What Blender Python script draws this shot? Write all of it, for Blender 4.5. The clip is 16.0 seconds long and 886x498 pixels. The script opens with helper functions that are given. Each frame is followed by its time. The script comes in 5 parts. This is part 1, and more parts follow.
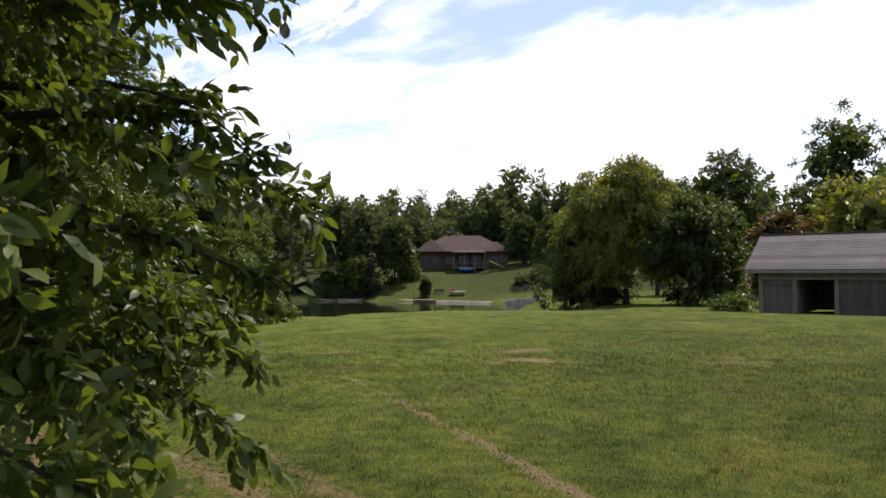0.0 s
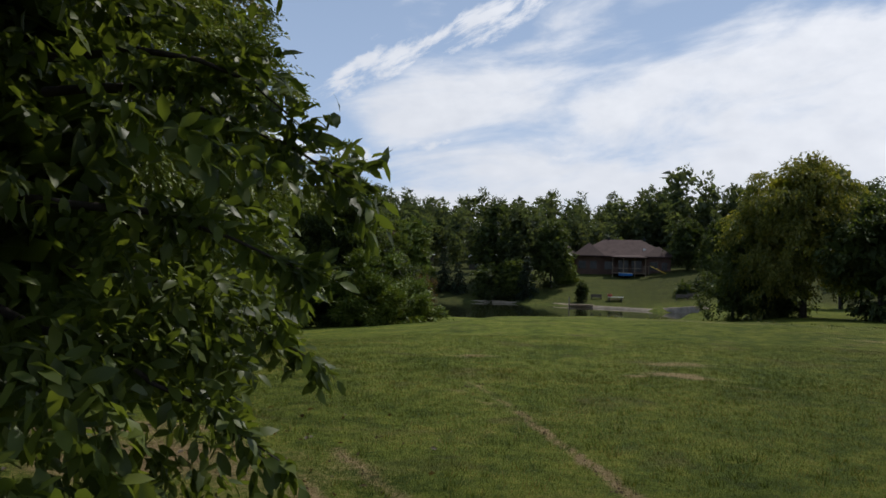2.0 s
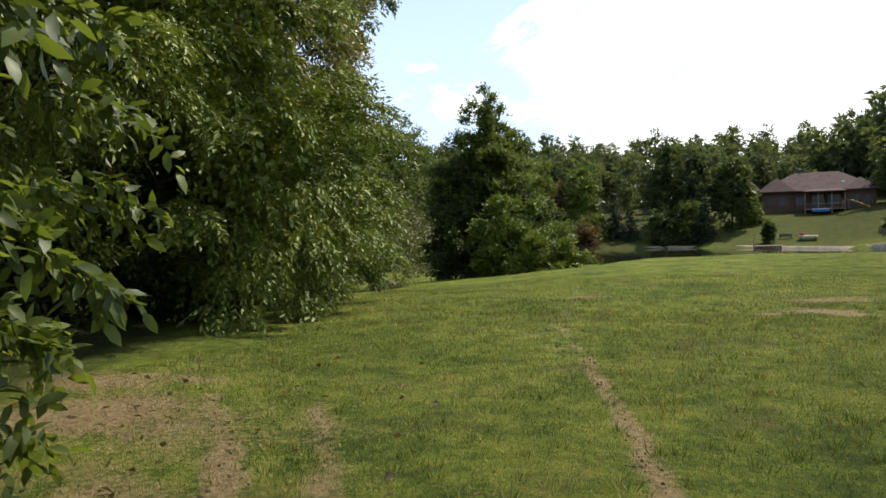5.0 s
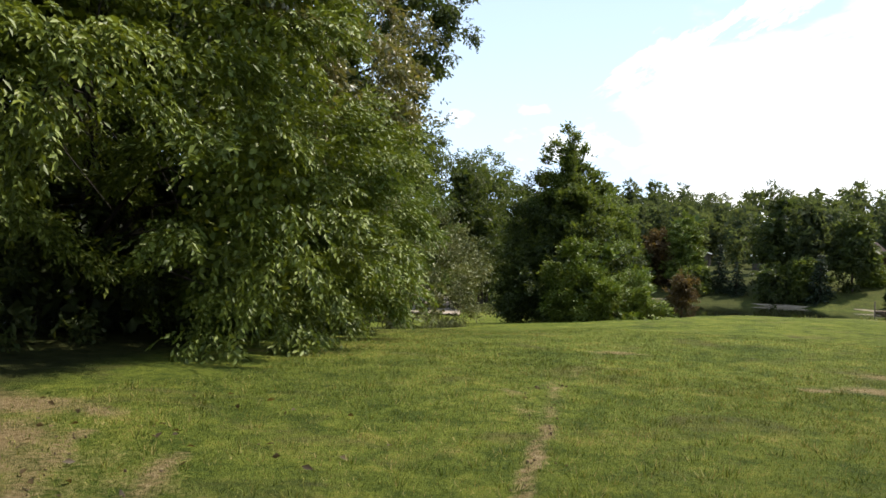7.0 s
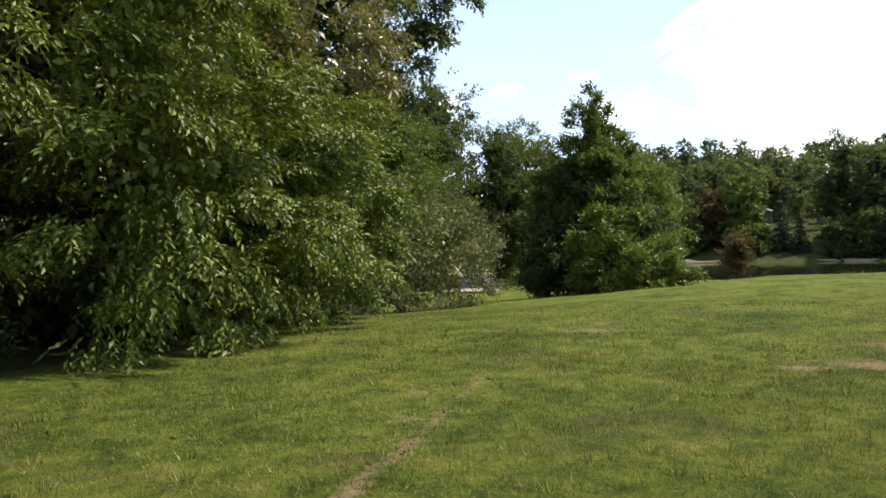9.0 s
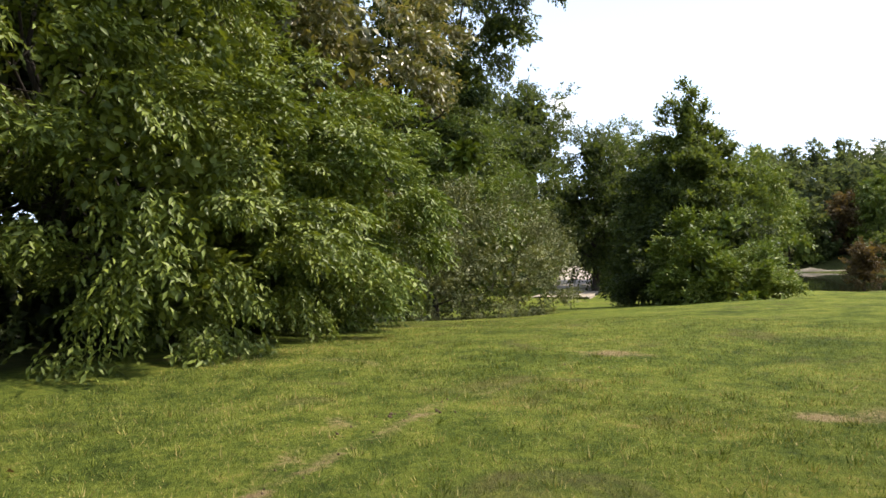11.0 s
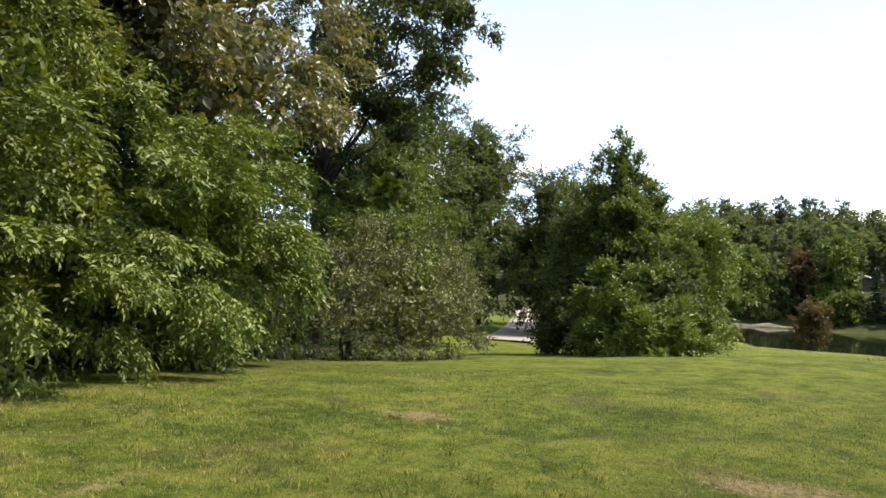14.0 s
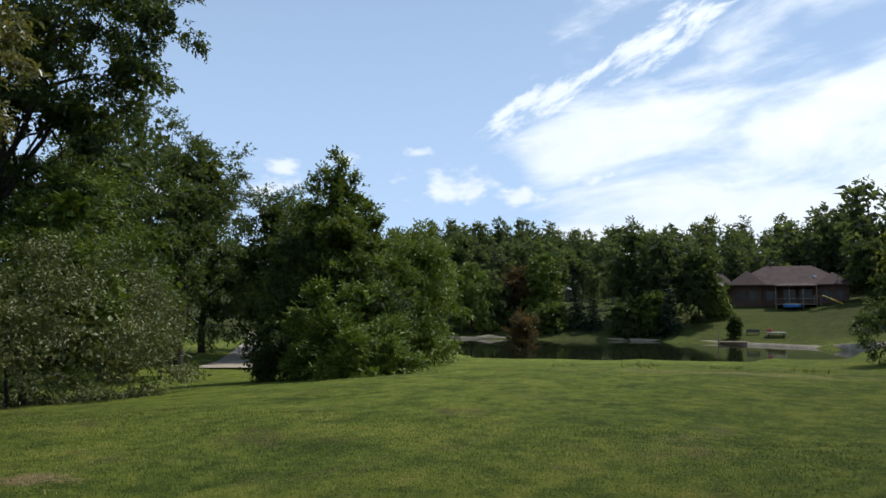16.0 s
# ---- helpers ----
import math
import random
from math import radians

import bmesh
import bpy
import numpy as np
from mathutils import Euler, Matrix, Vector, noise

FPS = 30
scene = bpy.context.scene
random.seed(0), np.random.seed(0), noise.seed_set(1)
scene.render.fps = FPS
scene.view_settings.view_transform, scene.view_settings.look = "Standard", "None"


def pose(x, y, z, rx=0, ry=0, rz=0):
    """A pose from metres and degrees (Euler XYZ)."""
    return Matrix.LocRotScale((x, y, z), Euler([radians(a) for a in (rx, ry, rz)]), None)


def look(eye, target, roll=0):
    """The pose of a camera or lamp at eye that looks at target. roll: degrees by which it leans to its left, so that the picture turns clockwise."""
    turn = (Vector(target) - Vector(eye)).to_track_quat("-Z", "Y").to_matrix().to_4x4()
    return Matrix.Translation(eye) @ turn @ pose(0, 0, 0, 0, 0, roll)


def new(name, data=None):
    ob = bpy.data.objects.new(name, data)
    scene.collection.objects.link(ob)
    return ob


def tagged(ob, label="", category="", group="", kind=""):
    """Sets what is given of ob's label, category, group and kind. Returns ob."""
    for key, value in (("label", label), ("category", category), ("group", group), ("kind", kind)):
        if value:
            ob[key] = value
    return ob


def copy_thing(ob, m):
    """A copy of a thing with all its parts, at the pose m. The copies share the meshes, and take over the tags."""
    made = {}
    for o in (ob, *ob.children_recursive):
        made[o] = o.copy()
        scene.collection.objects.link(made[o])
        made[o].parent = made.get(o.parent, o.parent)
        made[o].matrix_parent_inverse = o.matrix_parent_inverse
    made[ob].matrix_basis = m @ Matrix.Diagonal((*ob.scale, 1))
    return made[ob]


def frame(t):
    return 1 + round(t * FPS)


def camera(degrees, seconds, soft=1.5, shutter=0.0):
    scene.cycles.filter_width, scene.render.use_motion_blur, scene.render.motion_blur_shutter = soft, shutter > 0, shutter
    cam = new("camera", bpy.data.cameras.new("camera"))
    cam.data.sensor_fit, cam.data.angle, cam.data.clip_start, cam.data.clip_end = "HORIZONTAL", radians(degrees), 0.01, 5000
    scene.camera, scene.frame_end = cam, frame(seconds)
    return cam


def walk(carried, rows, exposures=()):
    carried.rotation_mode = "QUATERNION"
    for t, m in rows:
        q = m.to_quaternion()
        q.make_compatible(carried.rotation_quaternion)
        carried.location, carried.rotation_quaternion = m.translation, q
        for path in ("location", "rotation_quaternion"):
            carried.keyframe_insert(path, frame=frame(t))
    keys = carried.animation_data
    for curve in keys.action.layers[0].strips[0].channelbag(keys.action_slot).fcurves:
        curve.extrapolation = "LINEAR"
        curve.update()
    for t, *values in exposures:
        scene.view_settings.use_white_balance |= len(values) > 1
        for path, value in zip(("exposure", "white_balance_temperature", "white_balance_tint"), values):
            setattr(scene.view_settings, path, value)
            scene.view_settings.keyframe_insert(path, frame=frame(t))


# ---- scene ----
cam = camera(62.3, 16.0, soft=1.6)
# seconds, eye, yaw to the left, pitch up, roll
PATH = [
    (0, 0.000, -0.000, 1.600, 0.02, 2.10, -0.01),
    (0.5, 0.135, 0.179, 1.647, 4.62, 0.90, 2.28),
    (1, 0.164, 0.395, 1.633, 5.97, 2.61, 2.27),
    (1.5, 0.251, 0.583, 1.616, 9.91, 3.25, 1.23),
    (2, 0.375, 0.749, 1.582, 12.38, 2.13, 1.66),
    (2.5, 0.512, 0.983, 1.522, 11.02, 0.86, 1.63),
    (3, 0.639, 1.383, 1.451, 12.80, -1.15, -0.44),
    (3.5, 0.746, 1.753, 1.370, 14.57, -1.51, 0.62),
    (3.7, 0.814, 1.874, 1.345, 16.65, -3.59, -1.35),
    (5.8, 1.583, 3.159, 1.263, 28.31, -0.95, 0.27),
    (6, 1.650, 3.311, 1.275, 28.19, -1.92, -0.11),
    (6.5, 1.895, 3.647, 1.259, 34.75, -0.50, 0.80),
    (7, 2.042, 4.098, 1.243, 34.02, 1.51, 2.17),
    (7.5, 2.217, 4.598, 1.191, 34.84, 1.74, 1.45),
    (8, 2.356, 5.089, 1.191, 33.59, 1.25, 2.31),
    (8.2, 2.380, 5.287, 1.216, 34.16, 0.12, 0.66),
    (10.3, 2.930, 7.102, 1.292, 41.66, -0.52, -0.61),
    (10.5, 2.904, 7.272, 1.306, 40.91, -0.16, -0.67),
    (11, 3.051, 7.665, 1.305, 47.30, 0.04, -0.66),
    (11.5, 3.269, 7.992, 1.340, 46.50, -0.89, 0.29),
    (12, 3.454, 8.321, 1.372, 46.91, -1.33, 1.86),
    (12.5, 3.575, 8.645, 1.387, 46.67, -0.06, 0.83),
    (13, 3.704, 8.938, 1.434, 47.69, 1.40, 0.54),
    (13.5, 3.879, 9.187, 1.459, 50.40, -0.02, 1.34),
    (14, 3.957, 9.524, 1.506, 45.45, 2.74, 2.67),
    (14.5, 4.133, 9.790, 1.554, 39.47, 5.42, 2.38),
    (15, 4.239, 10.046, 1.557, 32.95, 5.72, 2.93),
    (15.5, 4.230, 10.334, 1.578, 29.38, 6.88, 3.19),
    (16, 4.288, 10.594, 1.579, 25.32, 4.90, 0.34),
]


def aim(x, y, z, yaw, pitch, roll):
    eye = Vector((x, y, z))
    a, b = radians(yaw), radians(pitch)
    way = Vector((-math.sin(a) * math.cos(b), math.cos(a) * math.cos(b), math.sin(b)))
    return look(eye, eye + way, roll)


walk(cam, [(t, aim(*row)) for t, *row in PATH], [
    (0, 0.25, 6400, 14), (0.2, -0.2, 6300, 12), (0.4, -0.57, 6100, 11), (1.1, -0.54, 6100, 11), (1.5, -0.40, 6100, 11), (1.9, -0.54, 6100, 11), (2.9, -0.47, 6050, 11), (3.5, -0.12, 6200, 11), (3.7, 0.0, 6250, 11),
    (5.8, 0.65, 6450, 10), (7.0, 0.66, 6450, 10), (7.5, 0.58, 6350, 10), (8.2, 0.62, 6400, 10), (10.3, 0.75, 6450, 12), (11.0, 0.96, 6550, 13), (13.6, 1.06, 6600, 14), (14.5, 0.6, 6300, 9), (15.2, 0.06, 5980, 7), (16, -0.14, 5900, 7)])

# light and sky
SUN_HEIGHT, SUN_RIGHT = 56.0, 32.0
sun_way = Vector((math.cos(radians(SUN_HEIGHT)) * math.sin(radians(SUN_RIGHT)),
                  math.cos(radians(SUN_HEIGHT)) * math.cos(radians(SUN_RIGHT)), math.sin(radians(SUN_HEIGHT))))
sun_data = bpy.data.lights.new("sun", "SUN")
sun_data.energy, sun_data.angle, sun_data.color = 5.0, radians(0.6), (1.0, 0.92, 0.78)
sun = new("sun", sun_data)
sun.matrix_world = look(sun_way * 60, (0, 0, 0))


def nodes_of(owner):
    owner.use_nodes = True
    tree = owner.node_tree
    tree.nodes.clear()
    return tree


def node(tree, kind, values=(), operation="", clamp=False, attribute="", smooth=False):
    n = tree.nodes.new(kind)
    if operation:
        n.operation = operation
    if clamp:
        n.use_clamp = True
    if attribute:
        n.attribute_name = attribute
    if smooth:
        n.interpolation_type = "SMOOTHSTEP"
    for key, value in values:
        if isinstance(value, bpy.types.NodeSocket):
            tree.links.new(value, n.inputs[key])
        else:
            n.inputs[key].default_value = value
    return n


def ramp(tree, fac, stops):
    n = node(tree, "ShaderNodeValToRGB", [("Fac", fac)])
    el = n.color_ramp.elements
    while len(el) < len(stops):
        el.new(0.5)
    for e, (p, c) in zip(el, stops):
        e.position, e.color = p, (*c, 1.0) if len(c) == 3 else c
    return n.outputs["Color"]


def mix(tree, fac, a, b, blend="MIX"):
    n = node(tree, "ShaderNodeMix")
    n.data_type, n.blend_type = "RGBA", blend
    for key, value in ((0, fac), (6, a), (7, b)):
        if isinstance(value, bpy.types.NodeSocket):
            tree.links.new(value, n.inputs[key])
        else:
            n.inputs[key].default_value = value if key == 0 else (*value, 1.0)[:4]
    return n.outputs[2]


def math_node(tree, op, *values, clamp=False):
    n = node(tree, "ShaderNodeMath", operation=op, clamp=clamp)
    for i, value in enumerate(values):
        if isinstance(value, bpy.types.NodeSocket):
            tree.links.new(value, n.inputs[i])
        else:
            n.inputs[i].default_value = value
    return n.outputs[0]


def make_world():
    world = bpy.data.worlds.new("sky")
    scene.world = world
    t = nodes_of(world)
    sky = node(t, "ShaderNodeTexSky")
    sky.sky_type, sky.sun_disc = "NISHITA", False
    sky.sun_elevation, sky.sun_rotation = radians(SUN_HEIGHT), radians(SUN_RIGHT)
    sky.air_density, sky.dust_density, sky.ozone_density = 1.0, 0.5, 2.0
    way = node(t, "ShaderNodeTexCoord").outputs["Generated"]
    part_ = node(t, "ShaderNodeSeparateXYZ", [(0, way)])
    up = math_node(t, "MAXIMUM", part_.outputs["Z"], 0.0)
    # bearing to the right of +y and height over the horizon, in degrees
    bearing = math_node(t, "MULTIPLY", math_node(t, "ARCTAN2", part_.outputs["X"], part_.outputs["Y"]), 57.2958)
    height = math_node(t, "MULTIPLY", math_node(t, "ARCSINE", part_.outputs["Z"]), 57.2958)

    def soft(value, a, b, lo=0.0, hi=1.0):
        return node(t, "ShaderNodeMapRange", [("Value", value), ("From Min", a), ("From Max", b), ("To Min", lo), ("To Max", hi)], smooth=True).outputs[0]

    # a sheet of cloud under the sun, ahead and to the right, lying level; clear sky to the left and above it
    level = node(t, "ShaderNodeCombineXYZ", [(0, math_node(t, "MULTIPLY", bearing, 0.055)), (1, math_node(t, "MULTIPLY_ADD", height, 0.17, math_node(t, "MULTIPLY", bearing, -0.022))), (2, 3.7)])
    streak = node(t, "ShaderNodeTexNoise", [("Vector", level.outputs[0]), ("Scale", 1.3), ("Detail", 9.0), ("Roughness", 0.58), ("Distortion", 0.3)])
    flat = node(t, "ShaderNodeCombineXYZ", [(0, math_node(t, "MULTIPLY", bearing, 0.1)), (1, math_node(t, "MULTIPLY", height, 0.17)), (2, 0.4)])
    puff = node(t, "ShaderNodeTexNoise", [("Vector", flat.outputs[0]), ("Scale", 4.2), ("Detail", 8.0), ("Roughness", 0.58)])
    above = math_node(t, "MULTIPLY_ADD", bearing, -0.1, height)
    sheet = math_node(t, "ADD", soft(bearing, -25.0, -14.0, -0.34, 0.11), soft(above, 13.5, 19.5, 0.05, -0.26))
    sheet = math_node(t, "ADD", sheet, soft(height, 6.0, 12.0, -0.06, 0.05))
    sheet = math_node(t, "ADD", sheet, soft(bearing, 15.0, 70.0, 0.0, -0.15))
    thin = soft(math_node(t, "ADD", streak.outputs[0], sheet), 0.40, 0.70)
    # wisps drawn out along one wind, rising to the right, over the sheet's end
    along = math_node(t, "ADD", math_node(t, "MULTIPLY", bearing, 0.894), math_node(t, "MULTIPLY", height, 0.447))
    across = math_node(t, "ADD", math_node(t, "MULTIPLY", bearing, -0.447), math_node(t, "MULTIPLY", height, 0.894))
    wind = node(t, "ShaderNodeCombineXYZ", [(0, math_node(t, "MULTIPLY", along, 0.11)), (1, math_node(t, "MULTIPLY", across, 0.34)), (2, 8.1)])
    wisp = node(t, "ShaderNodeTexNoise", [("Vector", wind.outputs[0]), ("Scale", 1.6), ("Detail", 8.0), ("Roughness", 0.62), ("Distortion", 0.4)])
    band = soft(math_node(t, "ABSOLUTE", math_node(t, "SUBTRACT", across, 21.8)), 0.3, 3.4, 0.12, -0.2)
    band = math_node(t, "ADD", band, soft(math_node(t, "ABSOLUTE", math_node(t, "ADD", bearing, 13.0)), 7.0, 12.0, 0.0, -0.3))
    cloud = math_node(t, "MAXIMUM", math_node(t, "MULTIPLY", thin, 0.94), soft(math_node(t, "ADD", wisp.outputs[0], band), 0.50, 0.68, 0.0, 0.9))
    # heaps of fair-weather cloud low over the trees: bearing, height, half width, half height
    for a, e, w, h in ((-37.7, 11.0, 2.3, 1.0), (-33.0, 11.7, 2.0, 0.9), (-27.5, 12.4, 1.9, 0.7), (-24.4, 9.8, 4.4, 1.9), (-38.8, 9.4, 2.6, 1.4), (-19.3, 8.9, 3.2, 1.2), (-13.5, 10.1, 3.2, 1.4), (-9.8, 13.0, 3.0, 1.2), (-45.5, 8.4, 3.5, 1.3), (-4.0, 9.4, 3.4, 1.2)):
        dx = math_node(t, "MULTIPLY_ADD", bearing, 1 / w, -a / w)
        dy = math_node(t, "MULTIPLY_ADD", height, 1 / h, -e / h)
        far = math_node(t, "SQRT", math_node(t, "ADD", math_node(t, "MULTIPLY", dx, dx), math_node(t, "MULTIPLY", dy, dy)))
        heap = soft(math_node(t, "SUBTRACT", math_node(t, "MULTIPLY_ADD", puff.outputs[0], 2.6, -0.45), far), 0.0, 0.75, 0.0, 0.85)
        cloud = math_node(t, "MAXIMUM", cloud, heap)
    tone = mix(t, puff.outputs[0], (10.8, 11.0, 11.4), (14.4, 14.3, 14.2))
    # cloud is brighter towards the sun
    sunward = node(t, "ShaderNodeVectorMath", [(0, way), (1, tuple(sun_way))], operation="DOT_PRODUCT").outputs["Value"]
    tone = mix(t, soft(sunward, 0.35, 0.95), tone, mix(t, 1.0, tone, (1.22, 1.21, 1.2), "MULTIPLY"))
    haze = node(t, "ShaderNodeMapRange", [("Value", up), ("From Min", 0.0), ("From Max", 0.42), ("To Min", 0.9), ("To Max", 0.5)]).outputs[0]
    clear = mix(t, haze, sky.outputs[0], (8.2, 10.2, 13.3))
    colour = mix(t, cloud, clear, tone)
    back = node(t, "ShaderNodeBackground", [("Color", colour), ("Strength", 0.085)])
    node(t, "ShaderNodeOutputWorld", [("Surface", back.outputs[0])])


make_world()


# materials
def base_material(name):
    m = bpy.data.materials.new(name)
    return m, nodes_of(m)


def finish(t, shader):
    node(t, "ShaderNodeOutputMaterial", [("Surface", shader)])


def leaf_material(name, stops, gloss=0.5, through_=0.42, specular=0.3):
    m, t = base_material(name)
    geo = node(t, "ShaderNodeNewGeometry")
    info = node(t, "ShaderNodeObjectInfo")
    where = node(t, "ShaderNodeTexCoord").outputs["Object"]
    patch = node(t, "ShaderNodeTexNoise", [("Vector", where), ("Scale", 0.55), ("Detail", 3.0)]).outputs[0]
    pick = math_node(t, "ADD", math_node(t, "MULTIPLY", geo.outputs["Random Per Island"], 0.55),
                     math_node(t, "ADD", math_node(t, "MULTIPLY", patch, 0.75), math_node(t, "MULTIPLY_ADD", info.outputs["Random"], 0.16, -0.23)))
    colour = ramp(t, pick, stops)
    skin = node(t, "ShaderNodeBsdfPrincipled", [("Base Color", colour), ("Roughness", gloss), ("Specular IOR Level", specular)])
    glow = node(t, "ShaderNodeBsdfTranslucent", [("Color", mix(t, 1.0, colour, (1.7, 1.65, 0.7), "MULTIPLY"))])
    both = node(t, "ShaderNodeMixShader", [(0, through_), (1, skin.outputs[0]), (2, glow.outputs[0])])
    finish(t, both.outputs[0])
    return m


def rough_material(name, stops, scale=6.0, roughness=0.85, bump=0.3, stretch=(1, 1, 1), detail=6.0, fine=9.0, random_tint=0.0, metallic=0.0):
    m, t = base_material(name)
    where = node(t, "ShaderNodeMapping", [("Vector", node(t, "ShaderNodeTexCoord").outputs["Object"]), ("Scale", stretch)]).outputs[0]
    a = node(t, "ShaderNodeTexNoise", [("Vector", where), ("Scale", scale), ("Detail", detail), ("Roughness", 0.6)]).outputs[0]
    b = node(t, "ShaderNodeTexNoise", [("Vector", where), ("Scale", scale * fine), ("Detail", 4.0)]).outputs[0]
    fac = math_node(t, "ADD", math_node(t, "MULTIPLY", a, 0.7), math_node(t, "MULTIPLY", b, 0.3))
    if random_tint:
        fac = math_node(t, "ADD", fac, math_node(t, "MULTIPLY_ADD", node(t, "ShaderNodeObjectInfo").outputs["Random"], random_tint, -random_tint / 2))
    colour = ramp(t, fac, stops)
    relief = node(t, "ShaderNodeBump", [("Height", fac), ("Strength", bump), ("Distance", 0.02)])
    skin = node(t, "ShaderNodeBsdfPrincipled", [("Base Color", colour), ("Roughness", roughness), ("Metallic", metallic), ("Specular IOR Level", 0.2), ("Normal", relief.outputs[0])])
    finish(t, skin.outputs[0])
    return m


def lawn_material():
    m, t = base_material("lawn")
    where = node(t, "ShaderNodeTexCoord").outputs["Object"]
    big = node(t, "ShaderNodeTexNoise", [("Vector", where), ("Scale", 0.5), ("Detail", 6.0), ("Roughness", 0.68)]).outputs[0]
    mid = node(t, "ShaderNodeTexNoise", [("Vector", where), ("Scale", 3.4), ("Detail", 6.0), ("Roughness", 0.7)]).outputs[0]
    fine = node(t, "ShaderNodeTexNoise", [("Vector", where), ("Scale", 21.0), ("Detail", 6.0), ("Roughness", 0.78)]).outputs[0]
    fac = math_node(t, "ADD", math_node(t, "MULTIPLY", big, 0.28), math_node(t, "ADD", math_node(t, "MULTIPLY", mid, 0.40), math_node(t, "MULTIPLY", fine, 0.38)))
    patchy = node(t, "ShaderNodeTexNoise", [("Vector", where), ("Scale", 1.1), ("Detail", 5.0), ("Roughness", 0.62), ("Distortion", 0.6)]).outputs[0]
    wide = node(t, "ShaderNodeTexNoise", [("Vector", where), ("Scale", 0.16), ("Detail", 3.0)]).outputs[0]
    fac = math_node(t, "ADD", fac, math_node(t, "ADD", math_node(t, "MULTIPLY_ADD", patchy, 0.20, -0.095), math_node(t, "MULTIPLY_ADD", wide, 0.10, -0.047)))
    fac = math_node(t, "MULTIPLY_ADD", math_node(t, "SUBTRACT", fac, 0.54), 1.35, 0.53)
    green = ramp(t, fac, [(0.36, (0.026, 0.040, 0.009)), (0.47, (0.056, 0.082, 0.014)), (0.56, (0.100, 0.130, 0.021)), (0.64, (0.150, 0.165, 0.030)), (0.76, (0.235, 0.190, 0.075))])
    # Lawn tint runs from lighter in the west to darker in the east.
    east = node(t, "ShaderNodeSeparateXYZ", [(0, where)]).outputs["X"]
    east_tint = node(t, "ShaderNodeMapRange", [("Value", math_node(t, "MULTIPLY_ADD", big, 5.0, east)), ("From Min", 0.0), ("From Max", 9.0)], smooth=True).outputs[0]
    green = mix(t, 1.0, green, mix(t, east_tint, (1.22, 1.13, 1.1), (0.94, 0.85, 0.78)), "MULTIPLY")
    worn = node(t, "ShaderNodeTexNoise", [("Vector", where), ("Scale", 0.75), ("Detail", 5.0), ("Roughness", 0.65), ("Distortion", 0.8)]).outputs[0]
    worn = node(t, "ShaderNodeMapRange", [("Value", worn), ("From Min", 0.53), ("From Max", 0.70), ("To Max", 0.62)], smooth=True).outputs[0]
    green = mix(t, worn, green, mix(t, fine, (0.055, 0.046, 0.020), (0.150, 0.120, 0.052)))
    dry = ramp(t, fine, [(0.3, (0.112, 0.075, 0.036)), (0.52, (0.235, 0.172, 0.084)), (0.7, (0.33, 0.262, 0.142))])
    bare = node(t, "ShaderNodeAttribute", attribute="dry").outputs["Fac"]
    loose = math_node(t, "MULTIPLY_ADD", mid, 0.9, math_node(t, "MULTIPLY_ADD", fine, 0.9, -0.84))
    mask = node(t, "ShaderNodeMapRange", [("Value", math_node(t, "ADD", bare, loose)), ("From Min", 0.26), ("From Max", 0.66)]).outputs[0]
    # Woodland floor colour, also shade painted under the hedge and on the far lawn.
    far = node(t, "ShaderNodeAttribute", attribute="wild_shade").outputs["Fac"]
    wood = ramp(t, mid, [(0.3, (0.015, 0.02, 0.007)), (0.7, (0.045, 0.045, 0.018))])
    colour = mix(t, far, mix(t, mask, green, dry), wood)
    relief = node(t, "ShaderNodeBump", [("Height", math_node(t, "ADD", fine, math_node(t, "MULTIPLY", mid, 0.6))), ("Strength", 1.0), ("Distance", 0.07)])
    skin = node(t, "ShaderNodeBsdfPrincipled", [("Base Color", colour), ("Roughness", 0.95), ("Specular IOR Level", 0.05), ("Normal", relief.outputs[0])])
    finish(t, skin.outputs[0])
    return m


def water_material():
    m, t = base_material("pond_water")
    where = node(t, "ShaderNodeMapping", [("Vector", node(t, "ShaderNodeTexCoord").outputs["Object"]), ("Scale", (0.5, 1.4, 1.0))]).outputs[0]
    a = node(t, "ShaderNodeTexNoise", [("Vector", where), ("Scale", 1.2), ("Detail", 5.0)]).outputs[0]
    relief = node(t, "ShaderNodeBump", [("Height", a), ("Strength", 0.05), ("Distance", 0.02)])
    skin = node(t, "ShaderNodeBsdfPrincipled", [("Base Color", (0.012, 0.015, 0.007, 1)), ("Roughness", 0.05), ("IOR", 1.33), ("Normal", relief.outputs[0])])
    finish(t, skin.outputs[0])
    return m


